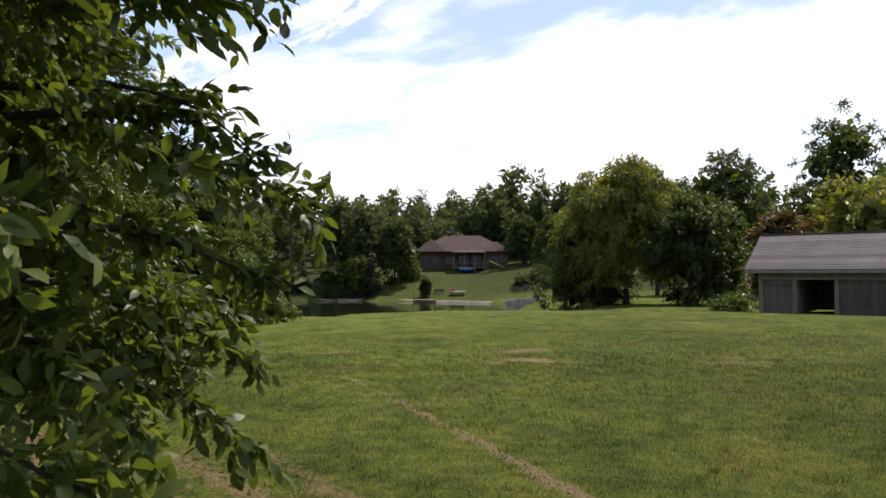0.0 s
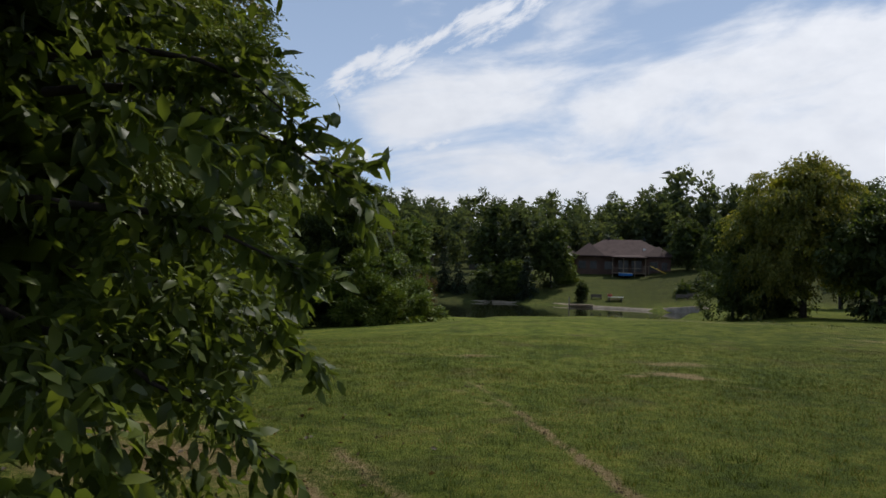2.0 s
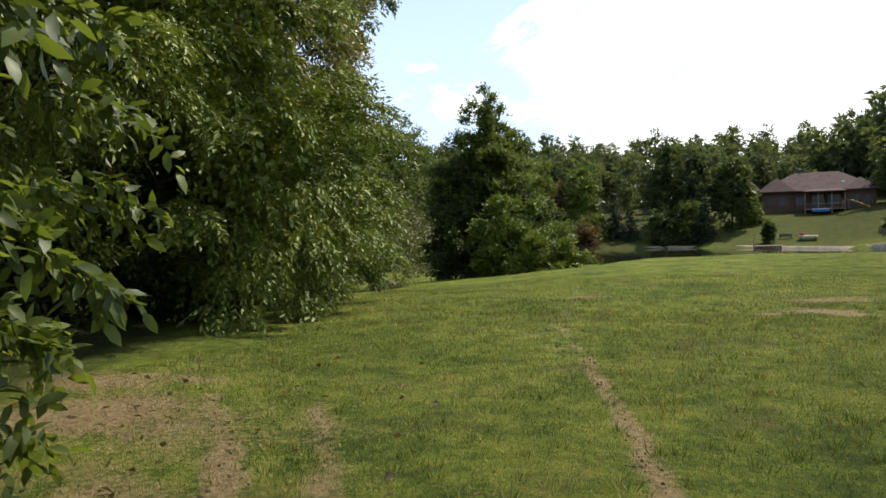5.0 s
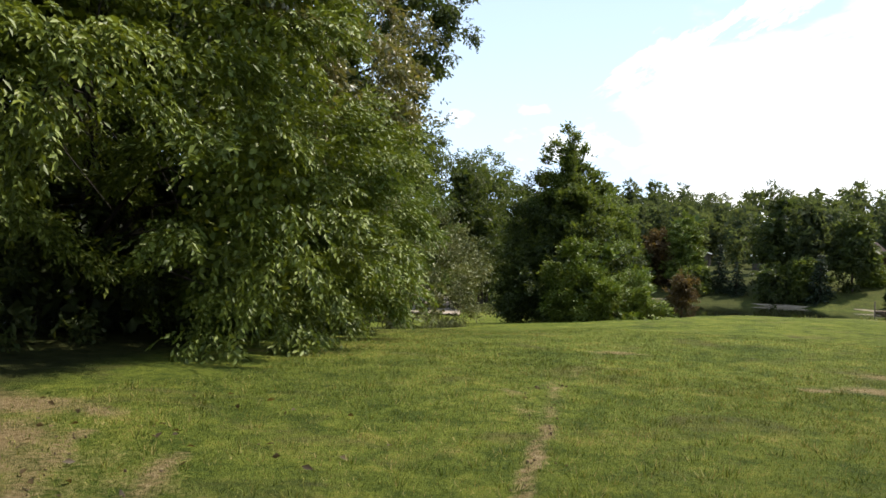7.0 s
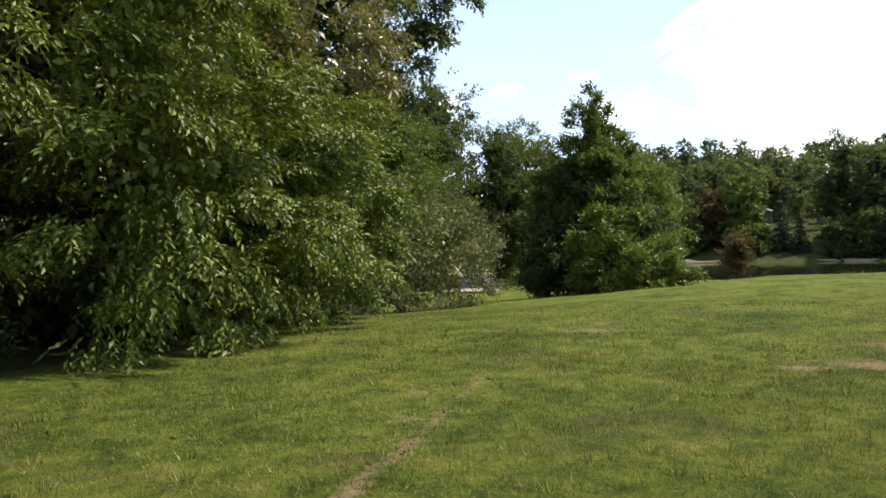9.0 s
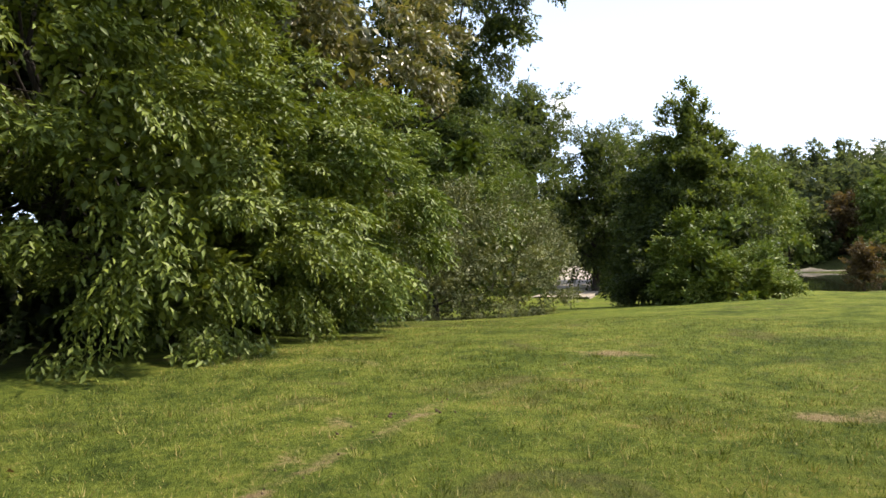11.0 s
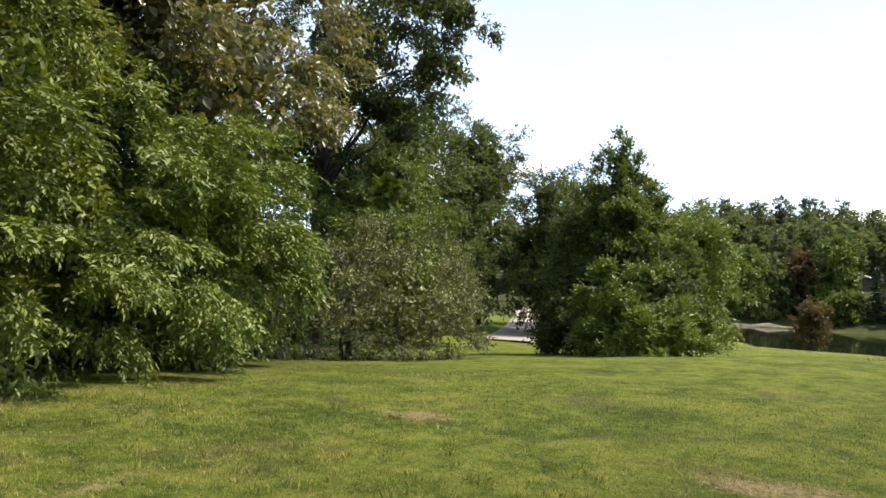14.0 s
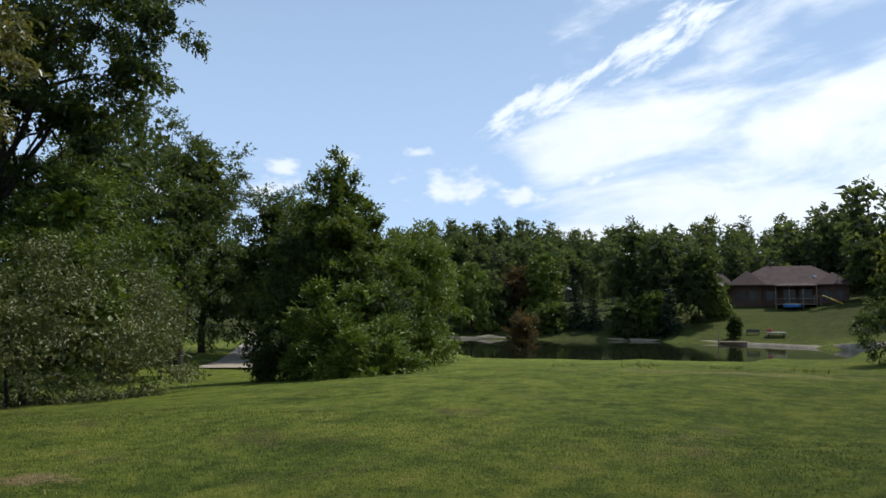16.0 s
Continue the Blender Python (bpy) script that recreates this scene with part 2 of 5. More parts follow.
def grass_material():
    m, t = base_material("grass_blades")
    geo = node(t, "ShaderNodeNewGeometry")
    where = node(t, "ShaderNodeTexCoord").outputs["Object"]
    big = node(t, "ShaderNodeTexNoise", [("Vector", where), ("Scale", 0.5), ("Detail", 6.0), ("Roughness", 0.68)]).outputs[0]
    patchy = node(t, "ShaderNodeTexNoise", [("Vector", where), ("Scale", 1.1), ("Detail", 5.0), ("Roughness", 0.62), ("Distortion", 0.6)]).outputs[0]
    wide = node(t, "ShaderNodeTexNoise", [("Vector", where), ("Scale", 0.16), ("Detail", 3.0)]).outputs[0]
    drift = math_node(t, "ADD", math_node(t, "MULTIPLY_ADD", patchy, 0.42, -0.2), math_node(t, "MULTIPLY_ADD", wide, 0.2, -0.095))
    fac = math_node(t, "ADD", math_node(t, "MULTIPLY", geo.outputs["Random Per Island"], 0.5), math_node(t, "MULTIPLY", big, 0.55))
    fac = math_node(t, "ADD", fac, drift)
    colour = ramp(t, fac, [(0.22, (0.032, 0.050, 0.009)), (0.45, (0.080, 0.112, 0.016)), (0.60, (0.145, 0.168, 0.027)), (0.76, (0.27, 0.23, 0.09))])
    # Same west-to-east darkening as in the lawn's tint.
    east = node(t, "ShaderNodeSeparateXYZ", [(0, where)]).outputs["X"]
    east_tint = node(t, "ShaderNodeMapRange", [("Value", math_node(t, "MULTIPLY_ADD", big, 5.0, east)), ("From Min", 0.0), ("From Max", 9.0)], smooth=True).outputs[0]
    colour = mix(t, 1.0, colour, mix(t, east_tint, (1.22, 1.13, 1.1), (0.94, 0.85, 0.78)), "MULTIPLY")
    worn = node(t, "ShaderNodeTexNoise", [("Vector", where), ("Scale", 0.75), ("Detail", 5.0), ("Roughness", 0.65), ("Distortion", 0.8)]).outputs[0]
    worn = node(t, "ShaderNodeMapRange", [("Value", worn), ("From Min", 0.53), ("From Max", 0.70), ("To Max", 0.62)], smooth=True).outputs[0]
    colour = mix(t, math_node(t, "MULTIPLY", worn, 0.75), colour, (0.115, 0.095, 0.040))
    skin = node(t, "ShaderNodeBsdfPrincipled", [("Base Color", colour), ("Roughness", 0.6), ("Specular IOR Level", 0.15)])
    glow = node(t, "ShaderNodeBsdfTranslucent", [("Color", mix(t, 1.0, colour, (1.2, 1.3, 0.6), "MULTIPLY"))])
    both = node(t, "ShaderNodeMixShader", [(0, 0.16), (1, skin.outputs[0]), (2, glow.outputs[0])])
    finish(t, both.outputs[0])
    return m


GREEN_DARK = [(0.15, (0.024, 0.035, 0.014)), (0.5, (0.046, 0.064, 0.021)), (0.85, (0.076, 0.094, 0.030))]
GREEN_MID = [(0.15, (0.036, 0.051, 0.015)), (0.5, (0.068, 0.093, 0.024)), (0.85, (0.106, 0.132, 0.035))]
GREEN_LIME = [(0.15, (0.0555, 0.0832, 0.0142)), (0.5, (0.1026, 0.1417, 0.0221)), (0.85, (0.1625, 0.1915, 0.0342))]
M_NEAR = leaf_material("oval_leaves", [(0.12, (0.034, 0.046, 0.013)), (0.5, (0.066, 0.090, 0.019)), (0.8, (0.110, 0.138, 0.027)), (0.955, (0.140, 0.158, 0.030)), (0.975, (0.2246, 0.0720, 0.0324))], gloss=0.45, through_=0.44, specular=0.26)
M_DROOP = leaf_material("drooping_leaves", [(0.15, (0.064, 0.086, 0.015)), (0.5, (0.128, 0.160, 0.025)), (0.85, (0.200, 0.222, 0.038))], gloss=0.5, through_=0.17, specular=0.26)
M_LIME = leaf_material("lime_leaves", GREEN_LIME, gloss=0.5, through_=0.18, specular=0.25)
M_SILVER = leaf_material("silvery_leaves", [(0.15, (0.062, 0.074, 0.027)), (0.5, (0.118, 0.128, 0.048)), (0.85, (0.205, 0.207, 0.088))], gloss=0.5, through_=0.14)
M_BRONZE = leaf_material("glossy_bronze_leaves", [(0.15, (0.0622, 0.0674, 0.0234)), (0.5, (0.1193, 0.1193, 0.0410)), (0.8, (0.1970, 0.1607, 0.0702)), (0.95, (0.2800, 0.1970, 0.1170))], gloss=0.38, through_=0.25, specular=0.55)
M_OAK = leaf_material("dark_leaves", GREEN_DARK, gloss=0.5, specular=0.2)
M_MID = leaf_material("green_leaves", GREEN_MID, gloss=0.5, specular=0.2)
M_YELLOW = leaf_material("yellowing_leaves", [(0.15, (0.065, 0.080, 0.018)), (0.45, (0.130, 0.138, 0.028)), (0.75, (0.205, 0.190, 0.040)), (0.95, (0.28, 0.23, 0.055))])
M_RUST = leaf_material("rusty_leaves", [(0.15, (0.035, 0.024, 0.012)), (0.5, (0.07, 0.047, 0.022)), (0.85, (0.11, 0.078, 0.035))])
# Lighter, bluer leaf colour: distance haze mixed into the far trees.
M_HAZY_WOODS = leaf_material("hazy_woodland_leaves", [(0.1, (0.036, 0.048, 0.030)), (0.45, (0.062, 0.080, 0.044)), (0.75, (0.088, 0.105, 0.052)), (0.95, (0.115, 0.125, 0.060))], gloss=0.7, through_=0.5, specular=0.1)
M_SPRUCE = leaf_material("conifer_needles", [(0.2, (0.0101, 0.0202, 0.0086)), (0.6, (0.0216, 0.036, 0.0144)), (0.9, (0.036, 0.0504, 0.0216))], gloss=0.6, through_=0.1)
M_BARK = rough_material("bark", [(0.3, (0.0165, 0.0127, 0.0099)), (0.55, (0.0413, 0.0330, 0.0261)), (0.75, (0.0770, 0.0660, 0.0551))], scale=5.0, stretch=(1, 1, 0.2), bump=0.9)
M_LAWN = lawn_material()
M_GRASS = grass_material()
M_WATER = water_material()
M_SAND = rough_material("pale_gravel", [(0.3, (0.15, 0.12, 0.085)), (0.6, (0.27, 0.225, 0.165)), (0.8, (0.38, 0.32, 0.25))], scale=1.5)
M_CONCRETE = rough_material("pale_concrete", [(0.3, (0.22, 0.18, 0.14)), (0.6, (0.33, 0.28, 0.22)), (0.8, (0.42, 0.36, 0.29))], scale=0.8)
M_SOIL = rough_material("dry_soil", [(0.3, (0.05, 0.032, 0.018)), (0.6, (0.10, 0.066, 0.038)), (0.8, (0.17, 0.12, 0.07))], scale=9.0, bump=0.8)
M_SHINGLE = rough_material("weathered_shingles", [(0.3, (0.030, 0.017, 0.015)), (0.6, (0.050, 0.030, 0.027)), (0.8, (0.075, 0.047, 0.042))], scale=0.9, random_tint=0.5)
M_SHEDROOF = rough_material("faded_grey_shingles", [(0.3, (0.062, 0.050, 0.048)), (0.55, (0.098, 0.081, 0.078)), (0.8, (0.135, 0.115, 0.110))], scale=0.7, random_tint=0.35)
M_BRICKY = rough_material("brown_brickwork", [(0.3, (0.06, 0.036, 0.028)), (0.6, (0.10, 0.062, 0.048)), (0.8, (0.15, 0.10, 0.075))], scale=1.2)
M_PAINT = rough_material("worn_cream_paint", [(0.25, (0.0936, 0.0740, 0.0532)), (0.5, (0.1728, 0.1443, 0.1102)), (0.8, (0.2592, 0.2294, 0.1824))], scale=1.6, random_tint=0.3, roughness=0.7)
M_GREY = rough_material("weathered_grey_boards", [(0.25, (0.0527, 0.0442, 0.0353)), (0.5, (0.0949, 0.0814, 0.0651)), (0.8, (0.1423, 0.1255, 0.1023))], scale=1.4, random_tint=0.3, stretch=(1.5810, 1.3950, 0.1860))
M_BROWNTRIM = rough_material("dark_brown_trim", [(0.3, (0.05, 0.035, 0.028)), (0.7, (0.10, 0.075, 0.06))], scale=2.0, roughness=0.6)
M_WHITE = rough_material("white_trim_paint", [(0.3, (0.62, 0.61, 0.58)), (0.7, (0.78, 0.77, 0.75))], scale=2.0, roughness=0.5)
M_TIMBER = rough_material("weathered_timber", [(0.25, (0.12, 0.085, 0.055)), (0.5, (0.22, 0.17, 0.12)), (0.8, (0.34, 0.28, 0.21))], scale=2.0, stretch=(1, 6, 6))
M_DARKMETAL = rough_material("dark_metal", [(0.3, (0.03, 0.03, 0.032)), (0.7, (0.07, 0.07, 0.07))], scale=3.0, roughness=0.5)
M_BLUE = rough_material("blue_vinyl", [(0.3, (0.03, 0.14, 0.42)), (0.7, (0.06, 0.22, 0.55))], scale=3.0, roughness=0.4)
M_YELLOWP = rough_material("yellow_plastic", [(0.3, (0.55, 0.36, 0.03)), (0.7, (0.68, 0.48, 0.06))], scale=3.0, roughness=0.4)
M_RED = rough_material("faded_red_paint", [(0.3, (0.28, 0.06, 0.04)), (0.7, (0.4, 0.11, 0.07))], scale=3.0, roughness=0.6)


def glass_material():
    m, t = base_material("window_glass")
    skin = node(t, "ShaderNodeBsdfPrincipled", [("Base Color", (0.012, 0.014, 0.016, 1)), ("Roughness", 0.25), ("IOR", 1.5)])
    finish(t, skin.outputs[0])
    return m


M_GLASS = glass_material()


# building blocks
def mesh_from(name, verts, faces, material, smooth=False):
    me = bpy.data.meshes.new(name)
    me.from_pydata([tuple(map(float, v)) for v in verts], [], [tuple(map(int, f)) for f in faces])
    me.materials.append(material)
    if smooth:
        me.polygons.foreach_set("use_smooth", [True] * len(me.polygons))
    me.update()
    return me


def mesh_fast(name, verts, faces, material):
    """A mesh of triangles from arrays."""
    verts, faces = np.asarray(verts, np.float32), np.asarray(faces, np.int32)
    me = bpy.data.meshes.new(name)
    me.vertices.add(len(verts))
    me.vertices.foreach_set("co", verts.ravel())
    me.loops.add(faces.size)
    me.loops.foreach_set("vertex_index", faces.ravel())
    me.polygons.add(len(faces))
    me.polygons.foreach_set("loop_start", np.arange(0, faces.size, 3, dtype=np.int32))
    me.materials.append(material)
    me.update(calc_edges=True)
    me.validate()
    return me


def put(name, data, parent=None, label="", at=None):
    ob = new(name, data)
    if parent is not None:
        ob.parent = parent
    if at is not None:
        ob.matrix_basis = at
    if label:
        tagged(ob, label)
    return ob


def part(name, bm, material, parent, label="", at=None):
    me = bpy.data.meshes.new(name)
    bm.to_mesh(me)
    bm.free()
    me.materials.append(material)
    return put(name, me, parent, label, at)


def box(bm, x0, x1, y0, y1, z0, z1, bevel=0.0):
    m = Matrix.Translation(((x0 + x1) / 2, (y0 + y1) / 2, (z0 + z1) / 2)) @ Matrix.Diagonal((x1 - x0, y1 - y0, z1 - z0, 1))
    made = bmesh.ops.create_cube(bm, size=1, matrix=m)
    if bevel:
        edges = {e for v in made["verts"] for e in v.link_edges}
        bmesh.ops.bevel(bm, geom=list(edges), offset=bevel, segments=1, affect="EDGES")
    return bm


def boxed(*sizes, bevel=0.0):
    return box(bmesh.new(), *sizes, bevel=bevel)


def thing(name, label, category, at=None, group="", kind=""):
    ob = new(name)
    ob.empty_display_size = 0.3
    if at is not None:
        ob.matrix_basis = at
    return tagged(ob, label, category, group, kind)


def ease(a, b, v):
    u = np.clip((np.asarray(v, float) - a) / (b - a), 0, 1)
    return u * u * (3 - 2 * u)


POND = (-22.0, 99.0, 36.0, 25.0, -2.65)


def pond_ring(x, y):
    """Under 1 inside the pond; its shore wavers."""
    a = np.arctan2(y - POND[1], x - POND[0])
    waver = 1 + 0.035 * np.sin(5 * a + 1) + 0.02 * np.sin(11 * a)
    return np.hypot((x - POND[0]) / POND[2], (y - POND[1]) / POND[3]) / waver


def ground_z(x, y):
    x, y = np.asarray(x, float), np.asarray(y, float)
    z = -0.02 + 0.26 * ease(-7, 1, x) * ease(12, 27, y)
    z = z - 0.17 * np.minimum(ease(6, 20, x) * ease(18, 36, y) * 2.4, 2.4)
    z = z - 0.098 * np.clip(-x - 4, 0, 17) * ease(8, 26, y)
    low = -2.3 + 1.3 * ease(4, 17, x) + 0.5 * ease(-28, -40, x)
    s = ease(25, 72, y)
    z = z * (1 - s) + low * s
    z = z + 5.2 * ease(119, 150, y) + 13.0 * ease(153, 245, y) + 12 * ease(260, 700, y)
    z = z + 3.0 * ease(-48, -110, x) * ease(30, 90, y) + 3.5 * ease(24, 90, x) * ease(40, 110, y)
    ring = pond_ring(x, y)
    z = z - (z - (POND[4] - 1.2)) * (1 - ease(0.86, 1.0, ring)) 
    shore = ease(0.98, 1.0, ring) * (1 - ease(1.0, 1.22, ring))
    z = z * (1 - shore) + (POND[4] + 0.25) * shore
    return z + 0.025 * np.sin(1.3 * x + 0.7 * y) * np.sin(0.9 * y - 0.5 * x) * (1 - ease(40, 60, y))


def gz(x, y):
    return float(ground_z(x, y))


# plants
def tube(points, radii, sides=7):
    """A tapered limb along a line of points."""
    points = [Vector(p) for p in points]
    verts, faces = [], []
    for i, (p, r) in enumerate(zip(points, radii)):
        way = (points[min(i + 1, len(points) - 1)] - points[max(i - 1, 0)]).normalized()
        side = way.cross(Vector((0.31, 0.95, 0.05))).normalized()
        over = way.cross(side)
        for k in range(sides):
            a = 2 * math.pi * k / sides
            verts.append(p + float(r) * (math.cos(a) * side + math.sin(a) * over))
        if i:
            for k in range(sides):
                b, c = (i - 1) * sides, i * sides
                faces.append((b + k, b + (k + 1) % sides, c + (k + 1) % sides, c + k))
    return verts, faces


def limb_line(a, b, rng, n=5, sag=0.0, wander=0.08):
    a, b = np.array(a, float), np.array(b, float)
    far = np.linalg.norm(b - a)
    out = []
    for i in range(n + 1):
        u = i / n
        p = a + (b - a) * u + rng.normal(0, wander * far * math.sin(math.pi * u) + 1e-6, 3) * 0.5
        p[2] += sag * far * math.sin(math.pi * u)
        out.append(p)
    return out


def woody(base, top, spread, rng, girth, twigs=2):
    """The verts and faces of a trunk from base to top and of limbs to the points in spread."""
    verts, faces = [], []

    def add(line, radii, sides):
        v, f = tube(line, radii, sides)
        faces.extend(tuple(i + len(verts) for i in q) for q in f)
        verts.extend(v)

    line = limb_line(base, top, rng, 6, 0, 0.03)
    add(line, [girth * (1.35 if i == 0 else 1 - 0.14 * i) for i in range(7)], 9)
    for goal in spread:
        goal = np.array(goal, float)
        u = np.clip((goal[2] - base[2]) / max(top[2] - base[2], 0.1) * 0.62, 0.12, 0.85)
        start = np.array(base) + (np.array(top) - base) * u
        limb = limb_line(start, goal, rng, 5, 0.08)
        g = girth * 0.5 * (1 - 0.5 * u)
        add(limb, [g * (1 - 0.17 * i) for i in range(6)], 6)
        for _ in range(twigs):
            k = rng.integers(2, 5)
            tip = limb[k] + rng.normal(0, 0.28 * np.linalg.norm(goal - start), 3)
            add(limb_line(limb[k], tip, rng, 3, 0.05), [g * 0.4, g * 0.3, g * 0.2, g * 0.08], 5)
    return verts, faces


def unit(v):
    return v / np.maximum(np.linalg.norm(v, axis=-1, keepdims=True), 1e-9)


def leaf_arrays(pos, axis, length, width, rng, fold=0.35, fine=False):
    """Verts and triangles of leaves, each folded along its rib and bent down."""
    n = len(pos)
    axis = unit(axis)
    side = unit(np.cross(axis, unit(rng.normal(0, 1, (n, 3)) + [0, 0, 1.6])))
    norm = np.cross(side, axis)
    length, width = np.broadcast_to(length, n)[:, None], np.broadcast_to(width, n)[:, None]
    if fine:
        bend = -0.16 * length * norm
        a = pos
        l1, r1 = (pos + 0.3 * length * axis + s * 0.43 * width * side + fold * 0.4 * width * norm for s in (1, -1))
        c = pos + 0.55 * length * axis
        l2, r2 = (pos + 0.68 * length * axis + s * 0.40 * width * side + fold * 0.35 * width * norm + bend * 0.5 for s in (1, -1))
        tip = pos + length * axis + bend
        verts = np.stack([a, l1, r1, c, l2, r2, tip], 1).reshape(-1, 3)
        tri = np.array([(0, 3, 1), (0, 2, 3), (1, 3, 4), (2, 5, 3), (3, 6, 4), (3, 5, 6)])
        step = 7
    else:
        mid = pos + 0.48 * length * axis + fold * 0.5 * width * norm
        tip = pos + length * axis - 0.1 * length * norm
        verts = np.stack([pos, mid + 0.5 * width * side, tip, mid - 0.5 * width * side], 1).reshape(-1, 3)
        tri = np.array([(0, 2, 1), (0, 3, 2)])
        step = 4
    faces = (tri[None] + (np.arange(n) * step)[:, None, None]).reshape(-1, 3)
    return verts, faces


def waves(p, rng, n=6, scale=1.0):
    """A soft random field, about -1 to 1."""
    out = 0
    for _ in range(n):
        k = rng.normal(0, scale, 3)
        out = out + np.sin(p @ k + rng.uniform(0, 6.28))
    return out / math.sqrt(n)


def crown(lobes, sprigs, leaf, rng, per=7, twig=0.3, droop=0.3, ragged=0.22, fill=0.12, lean=(0, 0, 0), fine=False, floor=None, fold=0.35, gaps=0.75, boughs=0, bough=0.4, feathery=False, fill_size=3.2, outer=1.16, shelf=0.55):
    """Leaves in sprigs over the outsides of a set of lobes (centre, radii). lean: the side on which they are denser."""
    centre = np.array([l[0] for l in lobes], float)
    radii = np.array([l[1] for l in lobes], float)
    share = (radii[:, 0] * radii[:, 1] + radii[:, 0] * radii[:, 2] + radii[:, 1] * radii[:, 2])
    lean = np.array(lean, float)
    field = np.random.default_rng(int(rng.integers(1 << 30)))

    def scatter(n, inner, outer, cut):
        which = rng.choice(len(lobes), int(n * 2.6), p=share / share.sum())
        d = unit(rng.normal(0, 1, (len(which), 3)))
        d = d[rng.uniform(0, 1, len(d)) < np.clip(0.55 + 0.45 * (d @ lean) + (0 if lean.any() else 0.45), 0.12, 1)]
        which = which[: len(d)]
        r = inner + (outer - inner) * np.sqrt(rng.uniform(0, 1, (len(d), 1)))
        p = centre[which] + radii[which] * d * r
        bump = waves(p, np.random.default_rng(7), 6, 2.4 / radii.mean())
        p = p + d * radii[which] * ragged * bump[:, None]
        # leave out what lies deep inside another lobe, and open some gaps
        deep = np.zeros(len(p), bool)
        for c, q in zip(centre, radii):
            deep |= np.linalg.norm((p - c) / q, axis=1) < cut
        hole = waves(p, np.random.default_rng(11), 6, 5.0 / radii.mean()) > gaps * 1.6
        keep = ~deep & ~hole
        if floor is not None:
            keep &= p[:, 2] > floor
        return p[keep][:n], d[keep][:n]

    if boughs:
        # sprays: the sprigs gather round the ends of boughs, and leave dark hollows between them
        bc, bd = scatter(boughs, 0.74, outer, 0.70)
        pick = rng.integers(len(bc), size=sprigs)
        size = bough * rng.uniform(0.6, 1.3, len(bc))[pick][:, None]
        reach = rng.uniform(0, 1, (sprigs, 1))
        off = rng.normal(0, 0.36, (sprigs, 3)) * size * [1, 1, shelf] * (1.15 - 0.5 * reach) + unit(bd[pick] + [0, 0, 0.15]) * reach * size * 1.1
        off[:, 2] -= (0.55 * reach**2 * size)[:, 0] * (0.3 + droop)
        off[:, 2] -= 0.22 * (off[:, 0] ** 2 + off[:, 1] ** 2) / size[:, 0] * (0.4 + droop)
        p = bc[pick] + off
        d = unit(bd[pick] * 0.9 + off / size * 0.8)
        if floor is not None:
            p, d = p[p[:, 2] > floor], d[p[:, 2] > floor]
    else:
        p, d = scatter(sprigs, 0.74, 1.04, 0.66)
    n = len(p)
    way = unit(d + (0.35 if boughs else 0.5) * rng.normal(0, 1, (n, 3)) + [0, 0, -droop])
    k = per
    u = np.linspace(0.0, 1.0, k)[None, :, None]
    along = p[:, None] + way[:, None] * u * twig + np.array([0, 0, -1.0]) * (droop * 0.6 * twig) * u**2
    turn = unit(rng.normal(0, 1, (n, k, 3)) * (0.6 if boughs else 0.9) + way[:, None] * 0.55 + np.array([0, 0, -droop]))
    if feathery:
        # leaflets in pairs on both sides of a drooping stalk
        across = unit(np.cross(way, [0, 0, 1.0]) + rng.normal(0, 0.25, (n, 3)))
        sign = np.where(np.arange(k) % 2, 1.0, -1.0)[None, :, None]
        sign = np.where(np.arange(k)[None, :, None] == k - 1, 0.0, sign)
        turn = unit(across[:, None] * sign * 0.85 + way[:, None] * 0.65 + np.array([0, 0, -droop * 0.7]) + rng.normal(0, 0.22, (n, k, 3)))
    size = leaf[0] * rng.uniform(0.65, 1.15, (n, k))
    v1, f1 = leaf_arrays(along.reshape(-1, 3), turn.reshape(-1, 3), size.ravel(), size.ravel() * leaf[1] / leaf[0], rng, fold, fine)
    if fill:
        # the inner twigs with their broad masses of leaves
        q, e = scatter(int(sprigs * fill * 2), 0.15, 0.58, 0.12)
        big = leaf[0] * fill_size
        v2, f2 = leaf_arrays(q, unit(rng.normal(0, 1, q.shape) + [0, 0, -0.3]), big * rng.uniform(0.7, 1.2, len(q)), big * 0.62, rng)
        f2 = f2 + len(v1)
        v1, f1 = np.concatenate([v1, v2]), np.concatenate([f1, f2])
    return v1, f1


def plant(name, label, category, x, y, lobes, sprigs, leaf, material, seed, girth=0.2, height=None, group="", trunk_at=None, **more):
    """A tree or bush: its foot at x, y; lobes relative to the foot."""
    rng = np.random.default_rng(seed)
    root = thing(name, label, category, pose(x, y, gz(x, y)), group)
    tops = [(c[0] * 0.8, c[1] * 0.8, c[2]) for c, _ in lobes]
    head = height or max(c[2] for c, _ in lobes)
    foot = trunk_at or (0, 0)
    v, f = woody((foot[0], foot[1], -0.15), (foot[0] * 0.6, foot[1] * 0.6, head), tops, rng, girth)
    put("trunk", mesh_from("trunk", v, f, M_BARK, True), root)
    v, f = crown(lobes, sprigs, leaf, rng, **more)
    put("crown", mesh_fast("crown", v, f, material), root)
    return root


